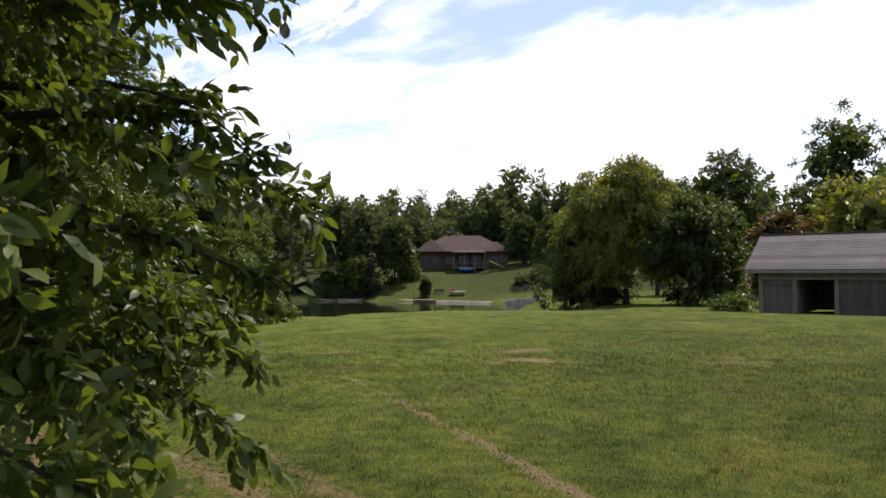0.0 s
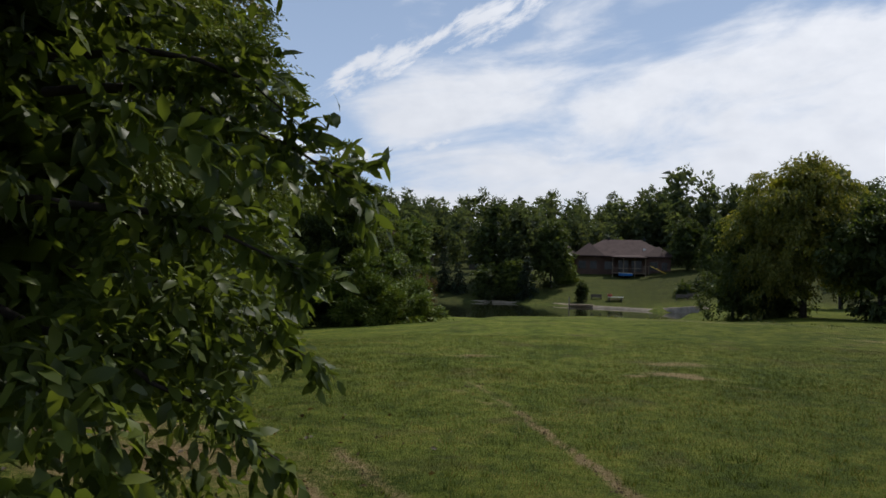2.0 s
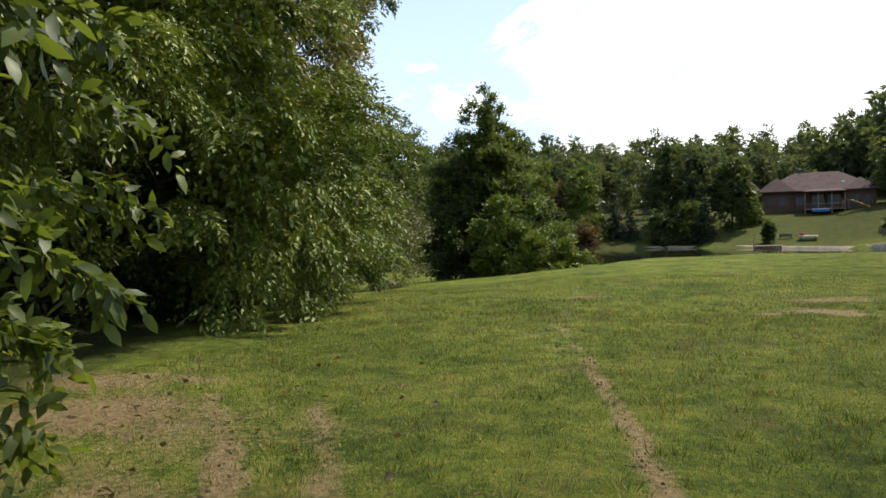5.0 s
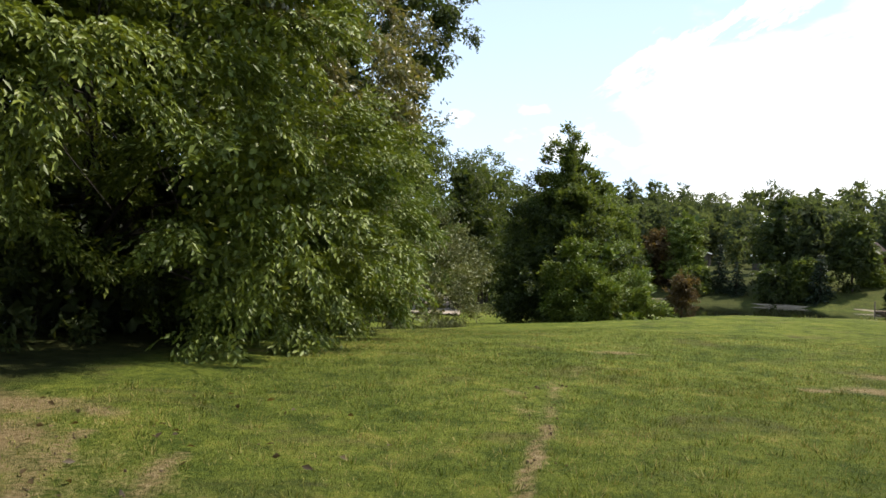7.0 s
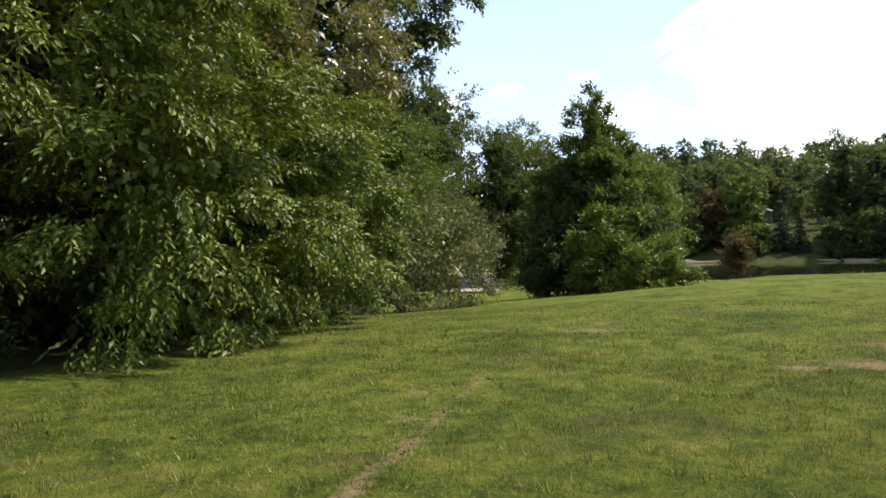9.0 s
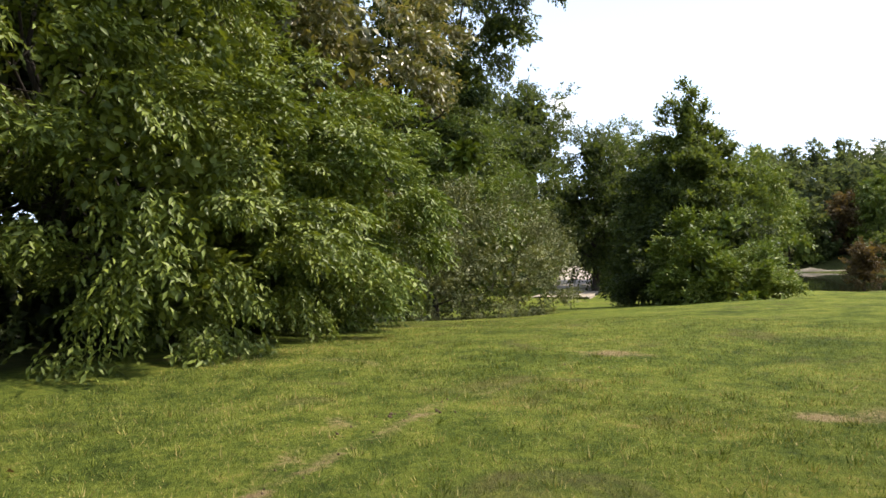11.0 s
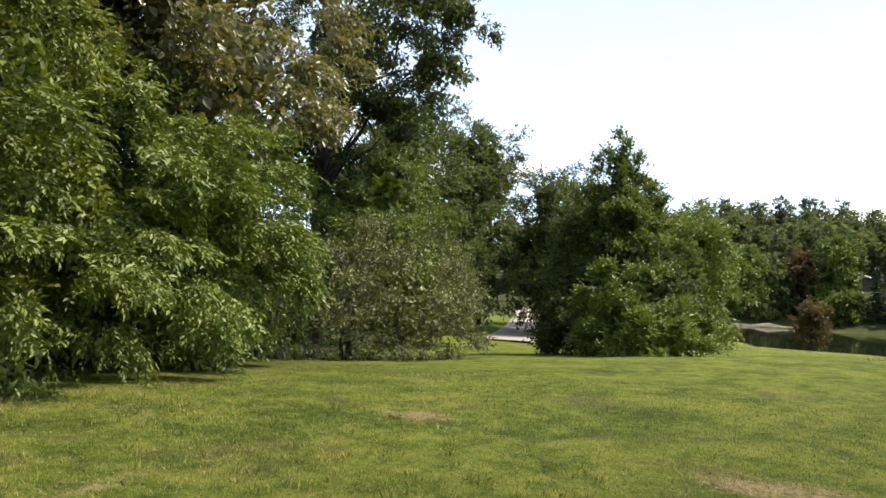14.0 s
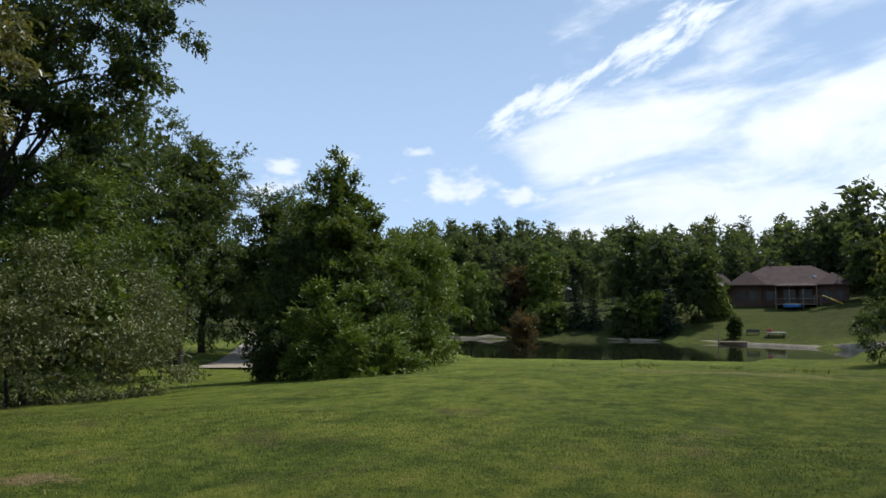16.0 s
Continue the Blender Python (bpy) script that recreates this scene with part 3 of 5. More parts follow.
def round_lobes(h, r, low, rng, n=9, full=0.74):
    """Lobes for a tree of height h and spread r whose leaves begin at low."""
    lobes = [((0, 0, (h + low) / 2), (r * 0.72, r * 0.72, (h - low) / 2))]
    for i in range(n):
        a = i * 2.4 + rng.uniform(0, 0.6)
        u = rng.uniform(0.1, 0.92)
        out = r * 0.62 * math.sin(math.pi * (0.18 + full * u))
        q = r * rng.uniform(0.34, 0.5)
        lobes.append(((out * math.cos(a), out * math.sin(a), low + (h - low) * u), (q, q, q * rng.uniform(0.75, 1.0))))
    lobes.append(((rng.uniform(-0.1, 0.1) * r, rng.uniform(-0.1, 0.1) * r, h - 0.42 * r), (r * 0.46, r * 0.46, r * 0.42)))
    return lobes


# the ground: one sheet to the horizon
def spread(a, b, step, far, grow=1.13):
    inner = list(np.arange(a, b + 1e-6, step))
    out, d = [], step
    p = b
    while p < far:
        d *= grow
        p += d
        out.append(p)
    back, d, p = [], step, a
    while p > -far:
        d *= grow
        p -= d
        back.append(p)
    return np.array(back[::-1] + inner + out)


DRY_LINES = [  # wheel marks: from, to, half width, strength
    ((-0.55, 9.65), (0.05, 7.95), 0.05, 0.9), ((0.05, 7.95), (0.70, 6.1), 0.055, 0.95), ((0.70, 6.1), (1.15, 5.0), 0.06, 0.95), ((-1.45, 11.6), (-0.55, 9.65), 0.045, 0.55),
    ((-2.9, 7.0), (-1.7, 5.9), 0.08, 0.8), ((-1.7, 5.9), (-0.9, 4.9), 0.09, 0.8), ((-2.0, 7.1), (-1.14, 6.0), 0.06, 0.65), ((-1.14, 6.0), (-0.45, 5.0), 0.08, 0.7), ((-1.6, 11.0), (-0.7, 9.6), 0.07, 0.34), ((-2.2, 15.2), (-1.5, 11.2), 0.06, 0.32)]
DRY_SPOTS = [  # x, y, across, along, strength
    (1.7, 13.9, 0.62, 0.42, 1.0), (1.0, 13.6, 0.26, 0.14, 0.75), (-3.4, 6.3, 0.9, 0.65, 0.85), (-4.6, 7.2, 0.9, 0.4, 0.75), (-3.6, 7.5, 0.5, 0.25, 0.6), (-2.1, 15.2, 0.42, 0.2, 0.7), (-1.5, 11.0, 0.25, 0.12, 0.5),
    (-0.2, 22.9, 0.8, 0.35, 0.6), (4.6, 26.5, 1.2, 0.4, 0.65), (1.8, 15.5, 0.7, 0.3, 0.6), (3.4, 19.4, 0.9, 0.3, 0.4), (7.5, 22.0, 1.5, 0.5, 0.5), (2.5, 29.5, 5.0, 1.0, 0.42), (9.5, 30.0, 6.0, 1.2, 0.42), (17.0, 34.0, 8.0, 1.2, 0.5),
    (-1.9, 5.2, 0.9, 0.45, 0.5), (-2.7, 6.2, 1.3, 0.8, 0.5), (5.5, 13.5, 0.9, 0.4, 0.4), (-5.5, 18.5, 0.7, 0.3, 0.35), (2.6, 12.9, 0.5, 0.25, 0.4), (-4.2, 12.8, 0.6, 0.2, 0.35)]


def dryness(x, y):
    out = np.zeros(np.shape(x))
    wob = 0.10 * np.sin(3.1 * x + 2.3 * y) + 0.05 * np.sin(7.7 * x - 5.1 * y)
    for (ax, ay), (bx, by), w, s in DRY_LINES:
        dx, dy = bx - ax, by - ay
        u = np.clip(((x - ax) * dx + (y - ay) * dy) / (dx * dx + dy * dy), 0, 1)
        d = np.hypot(x - ax - u * dx + wob * 0.5, y - ay - u * dy)
        out = np.maximum(out, s * (0.86 + 0.14 * np.sin(5.3 * y + 2 * x)) * np.exp(-((d / w) ** 2) * 0.5))
    for cx, cy, w, l, s in DRY_SPOTS:
        out = np.maximum(out, s * np.exp(-(((x - cx + wob) / w) ** 2 + ((y - cy + wob) / l) ** 2)))
    return out


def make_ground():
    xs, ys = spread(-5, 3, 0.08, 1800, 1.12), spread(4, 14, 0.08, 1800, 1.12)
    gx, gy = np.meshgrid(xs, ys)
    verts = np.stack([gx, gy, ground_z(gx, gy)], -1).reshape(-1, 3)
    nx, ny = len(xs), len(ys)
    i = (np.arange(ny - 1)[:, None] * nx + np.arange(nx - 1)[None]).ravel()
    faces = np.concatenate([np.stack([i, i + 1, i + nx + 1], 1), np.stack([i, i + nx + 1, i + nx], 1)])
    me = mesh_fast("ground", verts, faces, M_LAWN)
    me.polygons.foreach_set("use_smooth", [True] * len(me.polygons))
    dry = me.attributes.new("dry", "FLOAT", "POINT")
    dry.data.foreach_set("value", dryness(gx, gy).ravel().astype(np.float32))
    # Woodland floors; the third term paints shade onto the ground under the hedge.
    wild_shade = 0.9 * ease(158, 172, gy) + 0.9 * ease(-48, -60, gx) * ease(45, 60, gy) + 0.8 * (1 - ease(-9.5, -6.8, gx)) * (1 - ease(13, 24, gy)) + 0.85 * ease(26, 36, gx) * ease(50, 62, gy)
    # Shade of the hedge's overhang, painted into the ground along the lawn's edge.
    wild_shade = np.maximum(wild_shade, 0.9 * ease(0.5, -0.5, gx + 6.4 + 0.5 * (gy - 10)) * ease(5, 8, gy) * (1 - ease(21, 24, gy)))
    # House lawn beyond the pond darkened, shade mixed into its colour.
    wild_shade = np.maximum(wild_shade, 0.74 * ease(118, 124, gy))
    # Ground behind the hedge darkened in place of the shade there.
    wild_shade = np.maximum(wild_shade, 0.9 * ease(-12, -15, gx) * (1 - ease(26, 32, gy)))
    wild_shade = np.maximum(wild_shade, 0.85 * ease(-16, -24, gx) * ease(112, 118, gy))
    tag = me.attributes.new("wild_shade", "FLOAT", "POINT")
    tag.data.foreach_set("value", np.clip(wild_shade, 0, 1).ravel().astype(np.float32))
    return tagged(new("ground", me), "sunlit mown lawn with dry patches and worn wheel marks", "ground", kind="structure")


make_ground()


def make_water():
    n = 96
    a = np.arange(n) * 2 * math.pi / n
    waver = 1 + 0.035 * np.sin(5 * a + 1) + 0.02 * np.sin(11 * a)
    ring = [(POND[0] + POND[2] * w * math.cos(b), POND[1] + POND[3] * w * math.sin(b), POND[4]) for b, w in zip(a, waver * 1.01)]
    ob = new("water", mesh_from("water", [(POND[0], POND[1], POND[4])] + ring, [(0, 1 + i, 1 + (i + 1) % n) for i in range(n)], M_WATER))
    tagged(ob, "still dark green pond water", "water", kind="structure")
    # the pale gravel margin along the far side
    verts, faces = [], []
    far = [i for i in range(-6, 46)]
    for k, i in enumerate(far):
        b = i * 2 * math.pi / n
        w = 1 + 0.035 * math.sin(5 * b + 1) + 0.02 * math.sin(11 * b)
        wide = 0.7 + 0.35 * math.sin(i * 0.9) + 0.35 * math.sin(i * 0.37 + 1) + (0.5 if i > 8 and i < 18 else -0.3)
        wide = max(wide, 0.3) if i < 29 else 0.35
        for r, dz in ((0.985, -0.25), (1.0, 0.13), (1.0 + 0.010 * wide, 0.30 + 0.05 * math.sin(i * 1.7)), (1.0 + 0.022 * wide, 0.12)):
            x, y = POND[0] + POND[2] * w * r * math.cos(b), POND[1] + POND[3] * w * r * math.sin(b)
            verts.append((x, y, max(POND[4] + dz, gz(x, y) + 0.05) if r > 1 else POND[4] + dz))
        if k:
            for j in range(3):
                p, q = (k - 1) * 4 + j, k * 4 + j
                faces.append((p, p + 1, q + 1, q))
    tagged(new("shore", mesh_from("shore", verts, faces, M_SAND, True)), "pale gravel margin along the pond", "shore", kind="structure")


make_water()


def make_road():
    line = [(-26.4, 45.0), (-27.8, 47.4), (-30.0, 51.0), (-36.0, 59.5), (-42.5, 68.0), (-50, 78), (-62, 92)]
    verts, faces = [], []
    for i, (x, y) in enumerate(line):
        a, b = line[max(i - 1, 0)], line[min(i + 1, len(line) - 1)]
        dx, dy = b[0] - a[0], b[1] - a[1]
        n = math.hypot(dx, dy)
        for s, drop in ((-1.9, -0.3), (-1.85, 0.07), (1.85, 0.07), (1.9, -0.3)):
            px, py = x - dy / n * s, y + dx / n * s
            verts.append((px, py, gz(x, y) + drop + 0.04))
        if i:
            for j in range(3):
                p, q = (i - 1) * 4 + j, i * 4 + j
                faces.append((p, q, q + 1, p + 1))
    tagged(new("road", mesh_from("road", verts, faces, M_CONCRETE)), "pale concrete lane beyond the trees", "road", kind="structure")


make_road()

# the leafy tree beside the path
RNG = np.random.default_rng(5)
near = thing("tree", "broad-leaved tree with oval leaves and low branches", "tree", pose(-3.3, 3.7, gz(-3.3, 3.7)))
# The last two lobes are added out of view, to shade the leaves below.
near_lobes = [((0.5, -1.15, 2.2), (1.5, 1.2, 1.8)), ((0.3, 0.45, 1.95), (1.2, 0.95, 1.5)), ((-0.1, -0.6, 4.5), (1.6, 1.8, 2.0)), ((-1.2, -0.2, 3.2), (1.6, 2.0, 2.2)),
              ((0.7, -1.5, 3.7), (1.2, 0.9, 1.1)), ((-0.2, 0.9, 3.2), (1.0, 0.75, 1.2)), ((-0.3, -2.6, 2.6), (1.5, 1.2, 2.2)), ((0.1, -0.2, 0.95), (1.2, 1.2, 0.75)), ((-0.5, -0.3, 5.9), (1.7, 1.9, 1.5)), ((1.7, 0.0, 4.35), (1.1, 1.0, 0.85))]
NEAR_ARMS = [((0.9, -0.1, 1.4), (2.35, 0.0, 0.76), 0.24), ((0.8, 0.5, 1.55), (2.05, 0.95, 1.1), 0.21), ((0.9, 0.0, 1.9), (2.45, 0.1, 1.55), 0.18), ((1.0, -0.7, 3.1), (2.5, -0.7, 2.78), 0.34), ((0.9, 0.2, 2.45), (2.5, 0.3, 2.0), 0.3), ((0.9, 0.1, 2.6), (2.3, 0.2, 2.25), 0.26),
             ((0.9, -1.6, 2.0), (2.2, -1.9, 1.75), 0.28), ((0.5, 0.7, 2.6), (1.6, 0.9, 2.35), 0.26), ((0.9, -1.0, 3.2), (2.5, -1.2, 2.9), 0.34), ((0.9, -1.2, 1.2), (2.3, -1.3, 0.85), 0.3),
             ((0.4, 1.2, 2.6), (1.35, 1.6, 2.4), 0.24), ((0.9, -0.8, 0.9), (2.1, -0.55, 0.45), 0.3)]


def near_tree():
    v, f = woody((0, 0, -0.15), (0.1, 0, 5.2), [c for c, _ in near_lobes], RNG, 0.16)
    for a, b, _ in NEAR_ARMS:
        w, g = tube(limb_line(a, b, RNG, 5, 0.08), [0.028, 0.022, 0.017, 0.012, 0.008, 0.004], 6)
        f = f + [tuple(i + len(v) for i in q) for q in g]
        v = v + w
    put("trunk", mesh_from("trunk", v, f, M_BARK, True), near)
    v, f = crown(near_lobes, 5000, (0.125, 0.056), RNG, per=7, twig=0.22, droop=0.3, boughs=360, bough=0.34, shelf=0.35, ragged=0.10, fill=2.3, fill_size=1.9, lean=(0.4, 0.1, 0.5), fine=True, floor=0.35)
    parts = [(v, f)]
    for a, b, r in NEAR_ARMS:
        a, b = np.array(a), np.array(b)
        n = 34
        u = RNG.uniform(0.15, 1.0, (n, 1)) ** 0.8
        foot = a + (b - a) * u + [0, 0, 0.08] * np.sin(math.pi * u) * np.linalg.norm(b - a)
        way = unit(unit(b - a) * 0.9 + RNG.normal(0, 0.55, (n, 3)) + [0, 0, -0.12])
        k = np.linspace(0.1, 1, 7)[None, :, None]
        p = foot[:, None] + way[:, None] * k * r * RNG.uniform(0.6, 1.0, (n, 1, 1)) + np.array([0, 0, -0.07]) * k**2
        turn = unit(RNG.normal(0, 0.6, (n, 7, 3)) + way[:, None] * 0.8 + np.array([0, 0, -0.35]))
        size = RNG.uniform(0.085, 0.135, n * 7)
        parts.append(leaf_arrays(p.reshape(-1, 3), turn.reshape(-1, 3), size, size * 0.46, RNG, 0.3, True))
    base, vs, fs = 0, [], []
    for v, f in parts:
        vs.append(v)
        fs.append(f + base)
        base += len(v)
    put("crown", mesh_fast("crown", np.concatenate(vs), np.concatenate(fs), M_NEAR), near)


near_tree()

# the tall hedge of trees along the lawn
plant("tree", "large tree with drooping feathery leaves down to the grass", "tree", -7.6, 9.2,
      [((-0.2, -0.6, 4.5), (2.3, 3.2, 2.1)), ((-1.1, 0.2, 6.5), (2.4, 3.2, 1.9)), ((1.3, 2.1, 1.7), (1.1, 1.2, 1.5)), ((1.4, -1.2, 3.6), (1.3, 1.8, 0.8)), ((0.8, -3.0, 4.0), (1.5, 1.4, 0.9)),
       ((1.2, 2.0, 3.6), (1.2, 1.6, 1.4)), ((0.6, 0.2, 5.0), (1.3, 2.1, 1.2)), ((0.4, 3.7, 2.4), (1.5, 1.5, 2.1)), ((1.4, 2.5, 0.8), (0.8, 1.1, 0.8)), ((1.2, 3.0, 1.0), (1.2, 1.1, 0.9)), ((-2.2, -0.6, 1.7), (1.2, 3.0, 1.6)), ((1.9, 2.0, 2.5), (0.8, 1.2, 0.8)), ((-1.5, -1.4, 1.3), (1.0, 2.8, 1.3))],
      8800, (0.122, 0.048), M_DROOP, 21, girth=0.10, trunk_at=(-2.8, 2.2), height=6.5, per=9, twig=0.32, droop=0.42, boughs=190, bough=0.50, shelf=0.38, outer=1.28, feathery=True, ragged=0.24, fill=1.2, fill_size=1.3, lean=(0.5, 0.1, 0.5), floor=0.12)
plant("tree", "dense shrubby tree with bright feathery leaves", "tree", -10.4, 14.6,
      [((0.8, -0.6, 2.2), (2.5, 2.6, 2.2)), ((1.6, -1.6, 1.2), (1.5, 1.5, 1.2)), ((1.4, -0.4, 0.9), (1.2, 1.5, 0.9)), ((0.5, 1.2, 2.6), (1.8, 1.9, 1.5)), ((0.0, 0.0, 3.0), (2.6, 2.8, 1.3)), ((1.9, 0.2, 2.4), (1.0, 1.2, 1.0)), ((0.7, 2.0, 2.3), (1.1, 1.2, 1.0)), ((1.3, -1.0, 2.9), (1.4, 1.5, 1.0))],
      7600, (0.122, 0.050), M_LIME, 22, girth=0.15, height=4.2, per=9, twig=0.32, droop=0.3, boughs=160, bough=0.48, shelf=0.4, outer=1.24, ragged=0.22, fill=1.9, lean=(0.5, -0.2, 0.4), floor=0.06, feathery=True, fill_size=1.3)
plant("tree", "tall tree with glossy bronze-green leaves", "tree", -14.0, 14.8,
      [((0.5, 2.6, 9.5), (2.8, 2.4, 3.0)), ((0.5, 1.0, 12.5), (3.2, 3.4, 2.2)), ((0.5, 0, 6.5), (4.0, 4.6, 4.0)), ((1.6, -2.8, 5.4), (2.4, 2.4, 2.6)), ((2.0, 2.0, 6.0), (2.6, 2.6, 2.4)), ((0.8, -1.0, 10.0), (3.2, 3.4, 2.8)), ((2.4, 0.4, 8.2), (2.0, 2.4, 2.0)), ((1.8, 2.4, 3.6), (2.0, 2.0, 2.0)), ((-1.5, -5.5, 8.5), (3.4, 3.2, 3.8)), ((0.3, -1.0, 2.6), (3.0, 3.8, 2.6))],
      7800, (0.165, 0.072), M_BRONZE, 23, girth=0.3, height=10, per=7, twig=0.42, droop=0.25, boughs=150, bough=0.62, ragged=0.18, fill=1.5, lean=(0.5, -0.2, 0.5), fill_size=2.2)
plant("tree", "tall open tree with dark arching limbs", "tree", -20.5, 26.6,
      [((-1.5, 0, 8.0), (3.6, 3.6, 3.4)), ((3.0, 0.6, 9.6), (1.9, 1.8, 1.1)), ((5.2, 1.0, 11.0), (1.5, 1.4, 0.9)), ((0.6, 0.5, 13.0), (3.0, 2.8, 1.8)), ((4.6, 0.8, 13.8), (2.0, 1.8, 1.0)), ((0.8, 1.4, 5.8), (2.6, 2.4, 2.0)), ((-4.0, -2.0, 11.5), (3.4, 3.0, 3.4)), ((4.2, 0.2, 8.5), (0.9, 0.9, 0.5)), ((6.3, 0.9, 12.6), (1.2, 1.0, 0.6)), ((1.0, 0.8, 15.4), (2.8, 2.6, 1.4)), ((2.4, -0.4, 11.2), (1.3, 1.2, 0.8)), ((1.2, 0.6, 10.2), (2.2, 2.0, 1.8)), ((3.2, 0.8, 7.2), (1.8, 1.8, 1.4))],
      7800, (0.175, 0.084), M_OAK, 24, girth=0.3, height=14.5, per=6, twig=0.34, droop=0.25, boughs=210, bough=0.62, ragged=0.18, fill=0.9, fill_size=1.7, lean=(0.3, -0.2, 0.3), gaps=0.6)
plant("tree", "dark tree at the back of the hedge", "tree", -12.6, 10.2,
      [((0, 0, 5.0), (3.4, 4.2, 4.4)), ((0.6, 2.5, 7.0), (2.6, 2.6, 2.6)), ((0.5, -2.8, 6.5), (2.8, 2.6, 2.8)), ((0, 0, 9.0), (2.6, 3.0, 1.8)), ((1.2, 0.4, 2.4), (2.2, 4.0, 2.2)), ((0.3, 4.6, 1.8), (2.0, 2.4, 1.8)), ((0.3, -4.6, 1.8), (2.0, 2.4, 1.9)), ((-0.6, 0.5, 1.2), (2.2, 4.0, 1.3)), ((0.2, 3.6, 3.8), (2.2, 2.2, 2.6)), ((0.2, -3.4, 3.6), (2.2, 2.4, 2.4))],
      5200, (0.21, 0.1), M_OAK, 28, girth=0.26, height=8.5, per=7, twig=0.42, droop=0.25, boughs=260, bough=0.7, ragged=0.15, fill=1.4, fill_size=1.6, lean=(0.4, 0, 0.4), floor=0.1)
for x, y, w, h, seed in ((-10.2, 6.6, 1.7, 1.9, 291), (-9.9, 10.2, 1.6, 1.7, 292), (-11.2, 13.0, 1.8, 2.0, 293), (-12.6, 17.6, 1.8, 2.0, 294)):
    plant("bush", "shaded undergrowth beneath the hedge of trees", "bush", x, y,
          [((0, 0, h * 0.45), (w * 0.8, w, h * 0.5)), ((0.3, -w * 0.8, h * 0.3), (w * 0.6, w * 0.7, h * 0.35)), ((0.2, w * 0.8, h * 0.35), (w * 0.6, w * 0.7, h * 0.4))],
          900, (0.15, 0.065), M_OAK, seed, girth=0.04, height=h * 0.7, group="undergrowth", per=7, twig=0.3, droop=0.2, boughs=70, bough=0.4, ragged=0.25, fill=0.5, fill_size=2.0, floor=0.03)
plant("bush", "tall lime-green bush behind a grey one", "bush", -16.1, 25.0,
      [((0, 0, 2.4), (2.2, 2.2, 2.4)), ((0.5, 0.3, 4.4), (1.6, 1.6, 1.9)), ((1.2, 0.8, 3.0), (1.6, 1.6, 1.7)), ((0.9, 0.6, 5.8), (0.9, 0.9, 1.1)), ((-1.5, -2.5, 3.1), (1.8, 1.8, 2.7))],
      4000, (0.15, 0.055), M_LIME, 25, girth=0.1, height=5, per=7, twig=0.36, droop=0.1, boughs=200, bough=0.5, ragged=0.2, fill=0.3, lean=(0.4, -0.3, 0.5), floor=0.15, feathery=True)
plant("bush", "spreading bush with small silvery-grey leaves", "bush", -13.8, 22.9,
      [((0.0, 0.0, 1.5), (2.1, 2.3, 1.5)), ((0.9, 1.6, 1.3), (1.6, 1.9, 1.3)), ((0.3, -1.4, 1.5), (1.7, 1.6, 1.4)), ((0.3, 0.4, 2.6), (1.5, 1.6, 1.0)), ((1.1, 2.9, 0.9), (1.0, 1.2, 0.85))],
      3600, (0.12, 0.05), M_SILVER, 26, girth=0.07, height=2.4, per=8, twig=0.46, droop=-0.05, boughs=130, bough=0.46, ragged=0.32, fill=0.3, fill_size=1.6, outer=1.25, lean=(0.4, -0.3, 0.5), floor=0.1)

# the trees left of the lane
for (x, y, h, r, low, seed, mat) in ((-25.8, 36, 11.6, 4.6, 1.2, 31, M_OAK), (-30.3, 45.2, 13.9, 3.8, 2.6, 32, M_OAK), (-33, 40.5, 12.5, 4.0, 0.8, 37, M_OAK), (-38.6, 56.0, 13.4, 3.8, 1.6, 33, M_OAK), (-30.6, 58.4, 12.4, 3.6, 1.6, 34, M_MID), (-29.4, 53.0, 11.8, 3.0, 1.8, 35, M_OAK), (-34.6, 66.0, 13.2, 3.8, 0.4, 38, M_MID), (-41.0, 50.5, 19.5, 5.4, 2.5, 39, M_OAK), (-50, 50, 15, 6, 1.0, 36, M_OAK)):
    rr = np.random.default_rng(seed)
    plant("tree", "tall dark-green broadleaf tree at the end of the lawn", "tree", x, y, round_lobes(h, r, low, rr, 11), 2100, (0.25, 0.13), mat, seed,
          girth=0.26, height=h * 0.85, group="trees by the lane", per=7, twig=0.5, droop=0.15, boughs=150, bough=0.85, fill_size=2.4, ragged=0.16, fill=0.4, gaps=0.8, outer=1.06)

# the clump in the lawn
plant("tree", "young pointed tree rising from a clump of bushes", "tree", -12.2, 35.6,
      [((0, 0, 3.2), (1.6, 1.7, 2.4)), ((0.15, 0, 5.1), (1.2, 1.2, 1.3)), ((0.05, 0, 6.5), (0.85, 0.85, 1.1)), ((0, 0, 7.5), (0.45, 0.45, 0.85)), ((0, 0, 8.2), (0.2, 0.2, 0.5)),
       ((1.35, 0.2, 4.5), (0.9, 0.9, 0.8)), ((-1.25, 0.3, 4.7), (0.75, 0.8, 0.7)), ((-0.75, -0.4, 5.9), (0.5, 0.5, 0.5)), ((0.85, 0.1, 5.9), (0.5, 0.5, 0.5)), ((1.9, 0.1, 3.4), (0.8, 0.8, 0.9))],
      5200, (0.17, 0.095), M_MID, 41, girth=0.12, height=7.8, per=6, twig=0.34, droop=-0.1, boughs=170, bough=0.42, fill_size=2.0, ragged=0.18, fill=0.25, floor=0.2)
